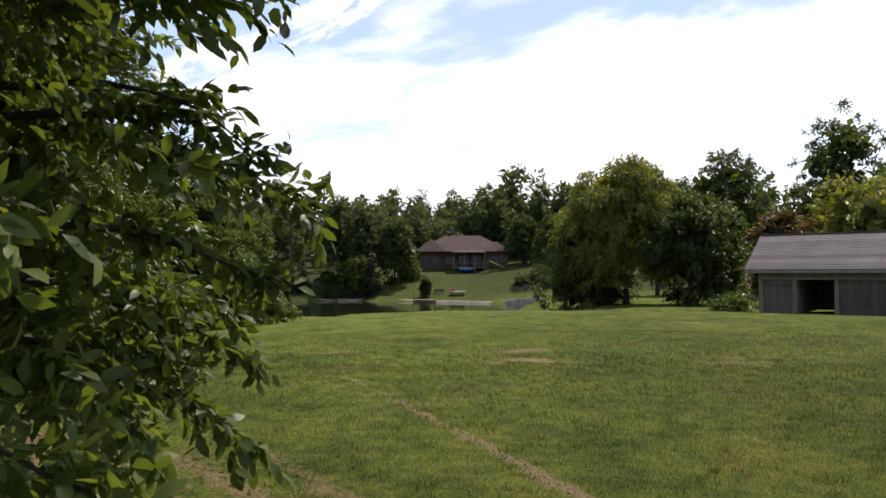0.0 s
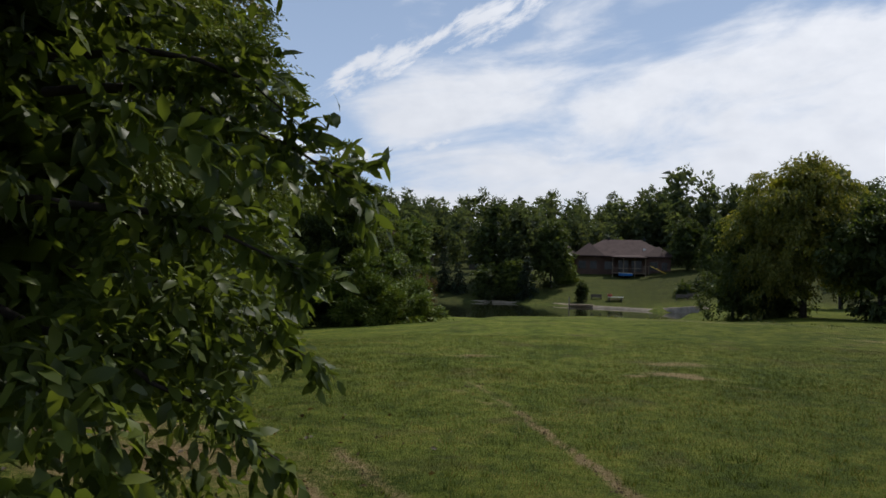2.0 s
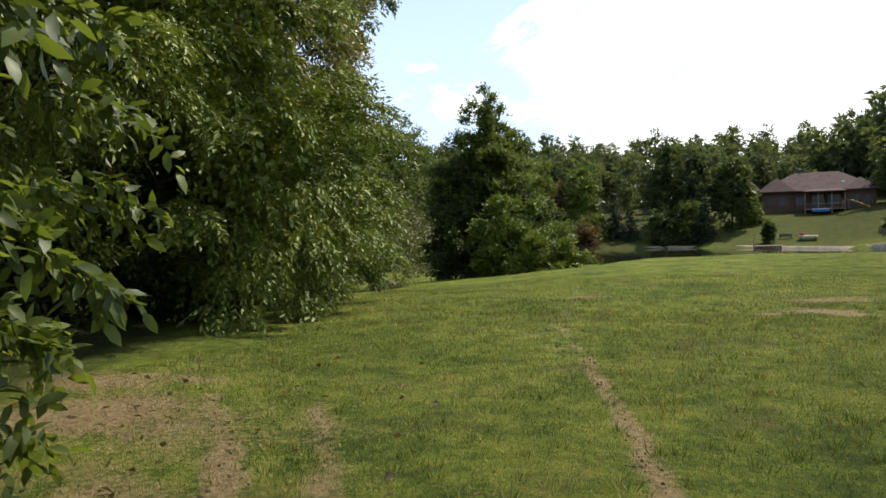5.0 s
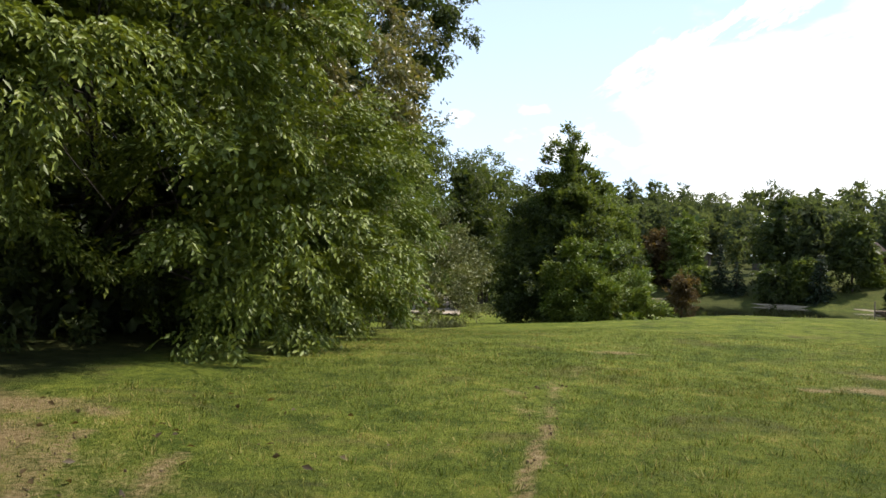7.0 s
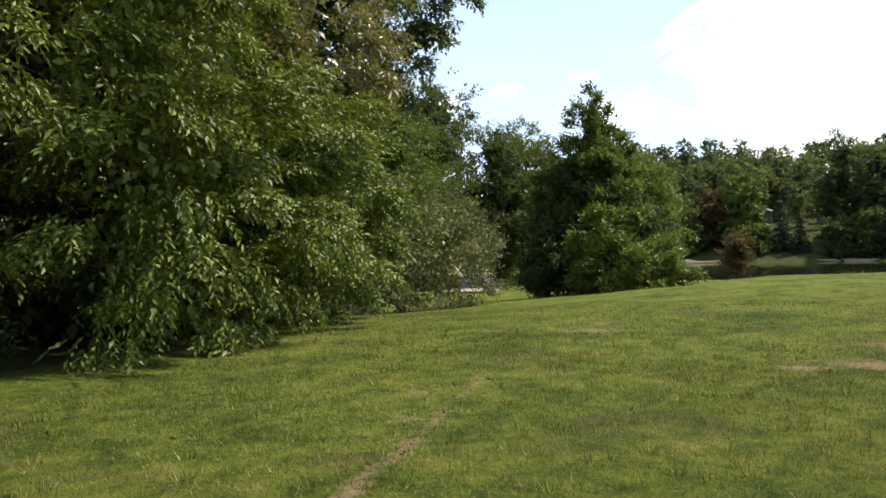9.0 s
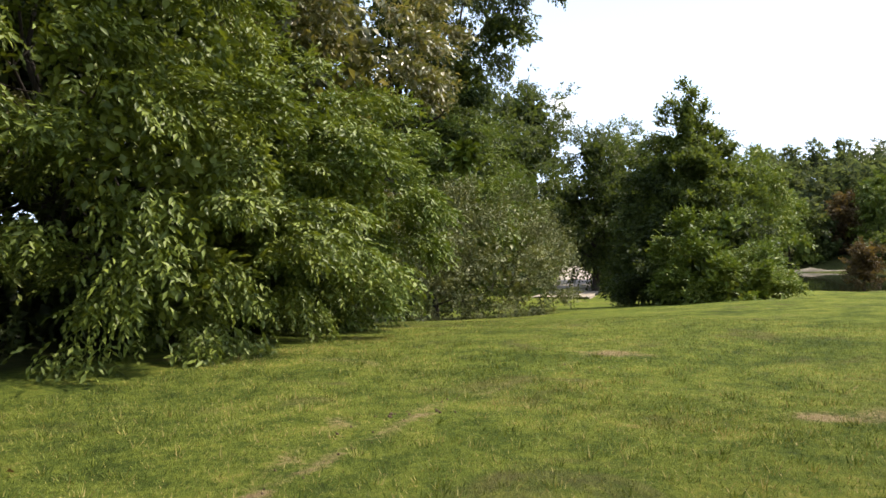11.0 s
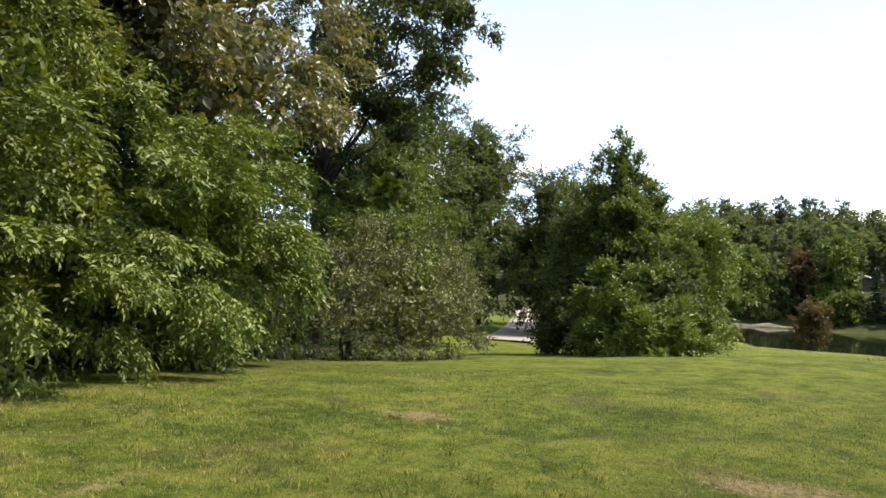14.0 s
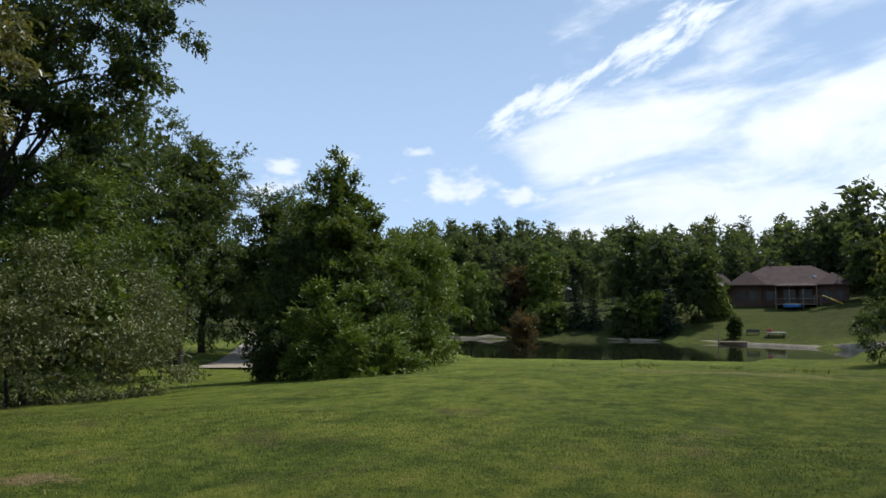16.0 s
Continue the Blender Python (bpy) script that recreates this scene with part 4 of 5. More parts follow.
plant("tree", "dark bushy tree in the clump beside a pointed one", "tree", -13.2, 35.6,
      [((0, 0, 2.6), (1.2, 1.5, 2.5)), ((-0.5, 0, 4.6), (0.9, 1.1, 1.3)), ((0.9, -0.6, 3.2), (1.2, 1.3, 1.6)), ((-0.3, -0.6, 1.4), (1.0, 1.1, 1.3)), ((-0.7, 0.3, 5.7), (0.5, 0.5, 0.7))],
      4200, (0.17, 0.09), M_OAK, 42, girth=0.12, height=5, per=6, twig=0.45, droop=0.15, boughs=95, bough=0.55, fill_size=2.0, ragged=0.32, fill=0.3, floor=0.15)
plant("bush", "bright leafy bush at the front of the clump", "bush", -9.5, 31.6,
      [((0, 0, 1.0), (1.15, 1.1, 1.0)), ((-0.1, 0.4, 2.0), (0.75, 0.7, 0.9)), ((1.3, -0.6, 0.7), (0.8, 0.9, 0.7)), ((-1.0, -0.2, 0.8), (0.6, 0.7, 0.7)), ((2.2, -0.9, 0.4), (0.7, 0.7, 0.45)), ((0.7, 0.2, 2.7), (0.5, 0.5, 0.6)), ((-0.6, 0.1, 2.5), (0.45, 0.45, 0.5)), ((3.0, -1.0, 0.2), (0.4, 0.4, 0.25))],
      3600, (0.16, 0.07), M_LIME, 43, girth=0.06, height=2.2, per=8, twig=0.42, droop=-0.05, boughs=64, bough=0.38, feathery=True, ragged=0.42, fill=0.3, fill_size=1.7, floor=0.05)
plant("bush", "shaded bush under the young tree", "bush", -11.9, 33.4,
      [((0, 0, 1.3), (1.3, 1.3, 1.4)), ((0.6, 0.4, 2.3), (1.0, 1.0, 1.2)), ((-0.8, 0, 0.9), (0.7, 0.8, 0.9)), ((1.5, 1.0, 1.8), (1.0, 1.0, 1.4))],
      3600, (0.17, 0.08), M_OAK, 44, girth=0.07, height=2.8, per=6, twig=0.4, droop=0.15, boughs=90, bough=0.45, ragged=0.36, fill=0.35, floor=0.08, fill_size=2.4)
for x, y, h, r, seed in ((-29.0, 68.0, 9.6, 3.4, 46), (-18.9, 55.0, 8.4, 2.3, 47), (-20.6, 59.5, 8.2, 2.3, 49)):
    rr = np.random.default_rng(seed)
    plant("tree", "yellow-green tree on the near bank of the pond", "tree", x, y, round_lobes(h, r, 0.4, rr, 9), 2000, (0.29, 0.135), M_LIME if seed != 46 else M_MID, seed,
          girth=0.16, height=h * 0.8, group="trees on the near bank", per=6, twig=0.6, droop=0.2, boughs=90, bough=0.9, fill_size=2.0, ragged=0.22, fill=0.4)
plant("bush", "rust-brown bush at the water's edge", "bush", -18.0, 74.6, [((0, 0, 1.7), (0.85, 0.85, 1.5)), ((0.3, 0.2, 2.6), (0.65, 0.65, 0.8)), ((-0.4, 0, 2.2), (0.55, 0.55, 0.8)), ((0.1, 0, 3.2), (0.35, 0.35, 0.45))],
      700, (0.22, 0.09), M_RUST, 48, girth=0.1, height=3.2, per=6, twig=0.34, droop=-0.2, boughs=90, bough=0.4, ragged=0.2, fill=0.25)


# the far bank and the right side of the lawn
def spruce(name, label, x, y, h, r, seed, group=""):
    rng = np.random.default_rng(seed)
    root = thing(name, label, "conifer", pose(x, y, gz(x, y)), group)
    v, f = tube([(0, 0, -0.2), (0, 0, h * 0.5), (0, 0, h)], [0.16, 0.1, 0.02], 7)
    put("trunk", mesh_from("trunk", v, f, M_BARK, True), root)
    pos, way = [], []
    tiers = int(h * 2.0)
    for k in range(tiers):
        u = k / tiers
        n = int(8 + 16 * (1 - u))
        for j in range(n):
            a = rng.uniform(0, 6.283)
            out = r * (1 - u) ** 0.85 * rng.uniform(0.7, 1.08)
            m = max(4, int(out * 7))
            s = np.linspace(0.12, 1, m)
            z = h * (0.06 + 0.92 * u) - 0.28 * out * s**1.4 + rng.normal(0, 0.05)
            pos.append(np.stack([out * s * math.cos(a), out * s * math.sin(a), z], 1))
            way.append(np.stack([np.full(m, math.cos(a)), np.full(m, math.sin(a)), np.full(m, -0.35)], 1) + rng.normal(0, 0.45, (m, 3)))
    pos, way = np.concatenate(pos), np.concatenate(way)
    v, f = leaf_arrays(pos, way, rng.uniform(0.3, 0.55, len(pos)), 0.2, rng)
    put("crown", mesh_fast("crown", v, f, M_SPRUCE), root)
    return root


plant("tree", "spreading tree with yellowing feathery leaves", "tree", 16.4, 66.0,
      [((0, 0, 8.0), (3.6, 3.6, 3.6)), ((-3.0, 0, 6.6), (2.2, 2.2, 2.2)), ((3.0, 0, 7.0), (2.4, 2.4, 2.4)), ((-1.4, -1, 10.4), (2.4, 2.4, 1.6)), ((1.6, -0.6, 10.8), (2.2, 2.2, 1.5)), ((-3.2, -0.6, 3.8), (1.6, 1.6, 1.0)), ((-2.2, -1.2, 2.6), (1.5, 1.4, 0.8)), ((4.6, -0.5, 5.0), (1.3, 1.2, 0.7)), ((1.6, -1.0, 5.4), (2.0, 1.8, 1.4)), ((0, 0, 12.0), (1.4, 1.4, 0.9))],
      5600, (0.32, 0.14), M_YELLOW, 51, girth=0.26, height=10, per=6, twig=0.7, droop=0.6, boughs=300, bough=0.9, ragged=0.26, fill=0.2, gaps=0.5)
plant("bush", "tall dark cedar-like bush beside the yellowing tree", "bush", 11.2, 67.0, [((0, 0, 2.6), (2.0, 2.0, 2.7)), ((0.4, 0, 5.0), (1.2, 1.2, 1.7)), ((1.8, 0.2, 2.0), (1.8, 1.6, 2.0)), ((0.6, 0, 6.3), (0.6, 0.6, 0.8)), ((4.0, 0.6, 1.6), (1.8, 1.5, 1.6))],
      2600, (0.26, 0.1), M_OAK, 52, girth=0.14, height=5.5, per=6, twig=0.4, droop=0.1, boughs=160, bough=0.6, ragged=0.16, fill=0.35, floor=0.1)
for x, y, h, r, low, seed, mat, label in (
        (20.5, 61.0, 8.4, 3.1, 0.7, 53, M_OAK, "rounded dark tree near the shed"), (24.0, 66.0, 8.8, 2.8, 1.2, 54, M_MID, "green tree near the shed"),
        (33.5, 86.0, 16.5, 5.0, 3.0, 55, M_OAK, "tall dark tree with an open crown"), (46.0, 84.0, 20.0, 5.6, 4.0, 56, M_OAK, "tall tree standing over the shed"),
        (33.0, 58.0, 9.6, 4.6, 1.0, 57, M_YELLOW, "yellow-green tree behind the shed"), (41.0, 64.0, 11.5, 5.2, 1.0, 58, M_LIME, "yellow-green tree behind the shed"),
        (26.5, 57.0, 6.4, 1.8, 0.8, 59, M_RUST, "small reddish tree behind the shed"), (28.0, 96.0, 13.0, 4.0, 2.0, 60, M_MID, "green tree at the wood's edge"), (54.0, 74.0, 15.0, 6.0, 2.0, 61, M_MID, "broad green tree beyond the shed")):
    rr = np.random.default_rng(seed)
    plant("tree", label, "tree", x, y, round_lobes(h, r, low, rr, 10), 1250, (0.42, 0.21), mat, seed, girth=0.22, height=h * 0.85, per=6, twig=0.6, droop=0.25, boughs=130, bough=0.8, ragged=0.14, fill=0.4, gaps=0.8, outer=1.04)
plant("bush", "weedy bush at the corner of the shed", "bush", 14.9, 37.5, [((0, 0, 0.3), (0.6, 0.5, 0.35)), ((0.5, 0.3, 0.4), (0.4, 0.4, 0.4)), ((-0.6, 0.2, 0.2), (0.5, 0.5, 0.25))], 320, (0.16, 0.05), M_LIME, 62, girth=0.03, height=0.8, per=6, twig=0.4, droop=0.0, fill=0.2)

spruce("spruce", "dark tiered spruce on the pond's far bank", -12.4, 126.5, 8.0, 2.4, 71)
spruce("spruce", "pointed dark spruce on the pond's far bank", -27.5, 129.0, 8.5, 2.0, 72)
spruce("spruce", "pointed dark spruce on the pond's far bank", -24.6, 128.0, 6.0, 1.8, 73)
for x, y, h, r, low, seed, mat, label in (
        (-8.8, 133.0, 11.5, 3.6, 0.4, 74, M_OAK, "dark tree beside the house's lawn"), (-18.5, 127.0, 5.2, 3.0, 0.1, 75, M_OAK, "low dark bush on the far bank"), (-15.6, 128.0, 5.6, 2.2, 0.1, 76, M_MID, "low green bush on the far bank"),
        (-3.0, 123.5, 3.2, 0.75, 0.4, 77, M_OAK, "small dark tree at the water's edge"), (-34.0, 132.0, 12.2, 3.6, 0.6, 78, M_LIME, "round light-green tree on the far bank"), (-38.5, 131.0, 9.0, 2.6, 0.3, 79, M_RUST, "dull reddish-brown tree on the far bank"),
        (-6.6, 138.0, 5.0, 1.8, 0.2, 80, M_LIME, "lime-green bush beside the house"), (-20.0, 136.0, 15.0, 4.4, 1.0, 81, M_OAK, "dark tall tree on the far bank"), (-14.5, 134.0, 14.0, 4.2, 0.6, 82, M_HAZY_WOODS, "dark tall tree on the far bank"),
        (-44.0, 124.0, 10.5, 4.0, 0.2, 83, M_LIME, "broad green tree on the far bank"), (-51.0, 121.0, 12.0, 4.4, 0.2, 84, M_MID, "broad green tree on the far bank"), (-50.0, 133.0, 15.0, 3.4, 1.0, 85, M_HAZY_WOODS, "tall slender tree on the far bank"),
        (-58.0, 108.0, 10.0, 4.6, 0.2, 86, M_MID, "broad green tree on the far bank"), (-41.0, 127.5, 7.0, 3.0, 0.1, 87, M_OAK, "dark bush on the far bank"), (-31.0, 126.5, 4.4, 2.6, 0.1, 88, M_MID, "low green bush on the far bank"),
        (16.5, 150.0, 9.0, 3.6, 0.5, 89, M_OAK, "dark tree at the house's corner"), (21.0, 138.0, 10.0, 4.0, 0.3, 90, M_OAK, "dark tree beside the house's lawn"), (13.5, 126.0, 1.9, 1.6, 0.05, 91, M_OAK, "low dark shrub on the lawn"), (16.0, 127.0, 2.1, 1.7, 0.05, 92, M_OAK, "low dark shrub on the lawn"), (19.0, 126.0, 2.2, 1.8, 0.05, 93, M_MID, "low dark shrub on the lawn")):
    rr = np.random.default_rng(seed)
    plant("tree" if h > 5.7 else "bush", label, "tree" if h > 5.7 else "bush", x, y, round_lobes(h, r, low, rr, 8), 1150 if h > 4 else 420, (0.44, 0.24) if h > 4 else (0.3, 0.12), mat, seed,
          girth=0.2 if h > 3 else 0.05, height=h * 0.85, group="plants on the far bank", per=5, twig=0.6 if h > 4 else 0.3, droop=0.15, boughs=110, bough=0.7 if h > 4 else 0.4, ragged=0.12, fill=0.35, outer=1.0)


def woods():
    """Five kinds of woodland tree, then their copies in the wood behind the house and round the valley."""
    kinds = []
    for k, (h, r, low) in enumerate(((15.5, 3.2, 1), (17.0, 2.6, 2), (14.5, 3.4, 0.6), (16.5, 2.5, 1.5), (15, 3.5, 1))):
        rng = np.random.default_rng(100 + k)
        root = thing("tree", "tall broadleaf tree in the far wood", "tree", pose(0, 0, 0), "far wood")
        lobes = [((0, 0, (h + low) / 2), (r * 0.92, r * 0.92, (h - low) / 2))]
        for i in range(11):
            a, u = i * 2.4 + rng.uniform(0, 0.6), rng.uniform(0.15, 0.93)
            out = r * 0.8 * math.sqrt(max(1 - (2 * u - 1) ** 2, 0.05))
            q = r * rng.uniform(0.28, 0.4)
            lobes.append(((out * math.cos(a), out * math.sin(a), low + (h - low) * u), (q, q, q * 1.3)))
        v, f = woody((0, 0, -1), (0, 0, h * 0.8), [c for c, _ in lobes[1:3]], rng, 0.25, 0)
        put("trunk", mesh_from("trunk", v, f, M_BARK, True), root)
        v, f = crown(lobes, 225, (0.68, 0.42), rng, per=4, twig=0.5, droop=0.05, boughs=160, bough=0.55, ragged=0.06, fill=0.3, fill_size=3.2, gaps=1.6, outer=1.0)
        put("crown", mesh_fast("crown", v, f, M_HAZY_WOODS), root)
        kinds.append(root)
    rng = np.random.default_rng(77)
    spots = []
    for row, y in enumerate((171, 181, 192, 204, 218, 234)):
        for x in np.arange(-90 - 4 * row, 62 + 4 * row, 3.9 + 0.35 * row):
            spots.append((x + rng.uniform(-2.0, 2.0), y + 0.0009 * x * x + rng.uniform(-4, 4), 0.86))
    for x in np.arange(7, 36, 3.9):
        spots.append((x + rng.uniform(-1.5, 1.5), 176 + rng.uniform(-3, 5), 1.26))
    for y in np.arange(44, 165, 11.0):
        for x in (-72, -88):
            spots.append((x + rng.uniform(-3, 3) - (0 if y > 75 else 8), y + rng.uniform(-3, 3), 0.85))
    for x in np.arange(-62, -18, 6.5):
        spots.append((x + rng.uniform(-2, 2), 148 + rng.uniform(-5, 6), 0.66))
    for y in np.arange(92, 170, 8.0):
        for x in (44, 62):
            spots.append((x + rng.uniform(-3, 3), y + rng.uniform(-3, 3), 0.95))
    used = 0
    for x, y, s in spots:
        if -14 < x < 22 and y < 169:
            continue
        if abs(x + 24.8) < 5 and 150 < y < 170:
            continue
        s = s * rng.uniform(0.86, 1.12)
        m = pose(x, y, gz(x, y) - 0.3, 0, 0, rng.uniform(0, 360)) @ Matrix.Diagonal((s, s, s * rng.uniform(0.9, 1.1), 1))
        if used < len(kinds):
            kinds[used].matrix_basis = m
        else:
            copy_thing(kinds[used % 5], m)
        used += 1


woods()


# buildings
def window(parent, x, y, z, w, h, trim=M_BROWNTRIM):
    """A framed window in a wall that faces -y."""
    frame_bm = bmesh.new()
    for a in ((-w / 2 - 0.08, w / 2 + 0.08, h / 2, h / 2 + 0.1), (-w / 2 - 0.08, w / 2 + 0.08, -h / 2 - 0.1, -h / 2), (-w / 2 - 0.08, -w / 2, -h / 2, h / 2), (w / 2, w / 2 + 0.08, -h / 2, h / 2), (-0.03, 0.03, -h / 2, h / 2)):
        box(frame_bm, a[0], a[1], -0.05, 0.05, a[2], a[3])
    ob = part("window", frame_bm, trim, parent, "", pose(x, y - 0.03, z))
    part("pane", boxed(-w / 2, w / 2, -0.012, 0.012, -h / 2, h / 2), M_GLASS, ob)
    return ob


def hip_roof(x0, x1, y0, y1, z0, z1, r0, r1, drop=0.22):
    """Eaves rectangle at z0, ridge from r0 to r1 at z1 along x (or a point)."""
    ym = (y0 + y1) / 2
    v = [(x0, y0, z0), (x1, y0, z0), (x1, y1, z0), (x0, y1, z0), (r0, ym, z1), (r1, ym, z1), (x0, y0, z0 - drop), (x1, y0, z0 - drop), (x1, y1, z0 - drop), (x0, y1, z0 - drop)]
    f = [(0, 1, 5, 4), (1, 2, 5), (2, 3, 4, 5), (3, 0, 4), (0, 6, 7, 1), (1, 7, 8, 2), (2, 8, 9, 3), (3, 9, 6, 0), (6, 9, 8, 7)]
    return v, f


def house():
    bx, by, bz = 4.0, 150.0, gz(4.0, 150.0) - 0.1
    root = thing("house", "long brown brick house with a hipped shingle roof", "house", pose(bx, by, bz))
    part("wall", box(box(box(boxed(-9.0, 9.2, 0.6, 9.6, -1.5, 3.7), -9.0, -4.2, 0.0, 0.6, -1.5, 3.7), 4.6, 9.2, -0.3, 0.6, -1.5, 3.7), -13.5, -9.0, 3.0, 11.0, -1.5, 3.5), M_BRICKY, root)
    put("roof", mesh_from("roof", *hip_roof(-9.8, 9.9, -0.3, 10.2, 3.8, 7.3, -3.6, 3.8), M_SHINGLE), root)
    put("roof", mesh_from("roof", *hip_roof(-9.75, -3.4, -0.85, 6.0, 3.8, 6.4, -6.7, -6.4), M_SHINGLE), root)
    put("roof", mesh_from("roof", *hip_roof(4.1, 9.95, -1.0, 5.5, 3.8, 5.9, 6.8, 7.1), M_SHINGLE), root)
    put("roof", mesh_from("roof", *hip_roof(-14.3, -8.6, 2.2, 11.8, 3.6, 6.1, -12.0, -11.0), M_SHINGLE), root)
    for x, y, w, h in ((-7.8, 0.0, 1.4, 1.5), (-5.6, 0.0, 1.2, 1.5), (-2.6, 0.6, 1.6, 1.5), (0.2, 0.6, 1.9, 2.1), (2.8, 0.6, 1.9, 2.1), (6.0, -0.3, 1.4, 1.5), (8.0, -0.3, 1.0, 1.4), (-11.4, 3.0, 1.2, 1.3)):
        window(root, x, y, 1.9, w, h)
    deck = part("deck", boxed(-2.0, 4.4, -3.2, 0.5, 0.35, 0.5), M_TIMBER, root)
    for x in (-1.9, 0.2, 2.3, 4.3):
        part("post", boxed(x - 0.07, x + 0.07, -3.15, -3.0, -1.6, 3.45), M_TIMBER, deck)
    part("rail", boxed(-2.0, 4.4, -3.14, -3.04, 1.3, 1.4), M_TIMBER, deck)
    v, f = hip_roof(-2.2, 4.6, -3.5, 0.7, 3.55, 3.95, -1.0, 3.4, 0.15)
    put("porch_roof", mesh_from("porch_roof", v, f, M_SHINGLE), root)
    for x in (-2.6, 4.4):
        pipe = bmesh.new()
        bmesh.ops.create_cone(pipe, segments=10, radius1=0.16, radius2=0.16, depth=0.9, cap_ends=True, matrix=Matrix.Translation((x, 5.0, 7.2)))
        part("vent_pipe", pipe, M_DARKMETAL, root)
    part("skylight", boxed(4.0, 4.5, 1.6, 2.0, 5.05, 5.4), M_WHITE, root)


house()


def gabled_house(x, y, wide, deep, wall, rise, label):
    z = gz(x, y)
    root = thing("house", label, "house", pose(x, y, z - 0.2, 0, 0, 12))
    part("wall", boxed(-wide / 2, wide / 2, 0, deep, -1, wall), M_GREY, root)
    v = [(-wide / 2 - 0.4, -0.5, wall), (0, -0.5, wall + rise), (wide / 2 + 0.4, -0.5, wall), (-wide / 2 - 0.4, deep + 0.5, wall), (0, deep + 0.5, wall + rise), (wide / 2 + 0.4, deep + 0.5, wall),
         (-wide / 2 - 0.4, -0.5, wall - 0.2), (0, -0.5, wall + rise - 0.25), (wide / 2 + 0.4, -0.5, wall - 0.2), (-wide / 2 - 0.4, deep + 0.5, wall - 0.2), (0, deep + 0.5, wall + rise - 0.25), (wide / 2 + 0.4, deep + 0.5, wall - 0.2)]
    f = [(0, 1, 4, 3), (1, 2, 5, 4), (6, 9, 10, 7), (7, 10, 11, 8), (0, 6, 7, 1), (1, 7, 8, 2), (3, 4, 10, 9), (4, 5, 11, 10), (0, 3, 9, 6), (2, 8, 11, 5)]
    put("roof", mesh_from("roof", v, f, M_SHINGLE), root)
    bm = bmesh.new()
    bm.faces.new([bm.verts.new(p) for p in ((-wide / 2, 0.0, wall - 0.02), (wide / 2, 0.0, wall - 0.02), (0, 0.0, wall + rise - 0.3))])
    bmesh.ops.extrude_face_region(bm, geom=bm.faces[:])
    bmesh.ops.translate(bm, verts=bm.verts[3:], vec=(0, 0.2, 0))
    part("gable", bm, M_WHITE, root)
    for s in (-1, 1):
        v, f = tube([(s * (wide / 2 + 0.42), -0.56, wall - 0.1), (0, -0.56, wall + rise - 0.1)], [0.14, 0.14], 4)
        put("bargeboard", mesh_from("bargeboard", v, f, M_WHITE), root)
    for s in (-1, 1):
        window(root, s * wide / 4, 0, wall * 0.55, 1.1, 1.3)


gabled_house(-24.8, 157.0, 6.0, 9.0, 3.2, 2.4, "grey gabled house half hidden in the wood")
gabled_house(-41.0, 158.0, 9.0, 8.0, 3.0, 1.8, "low pale house half hidden in the wood")


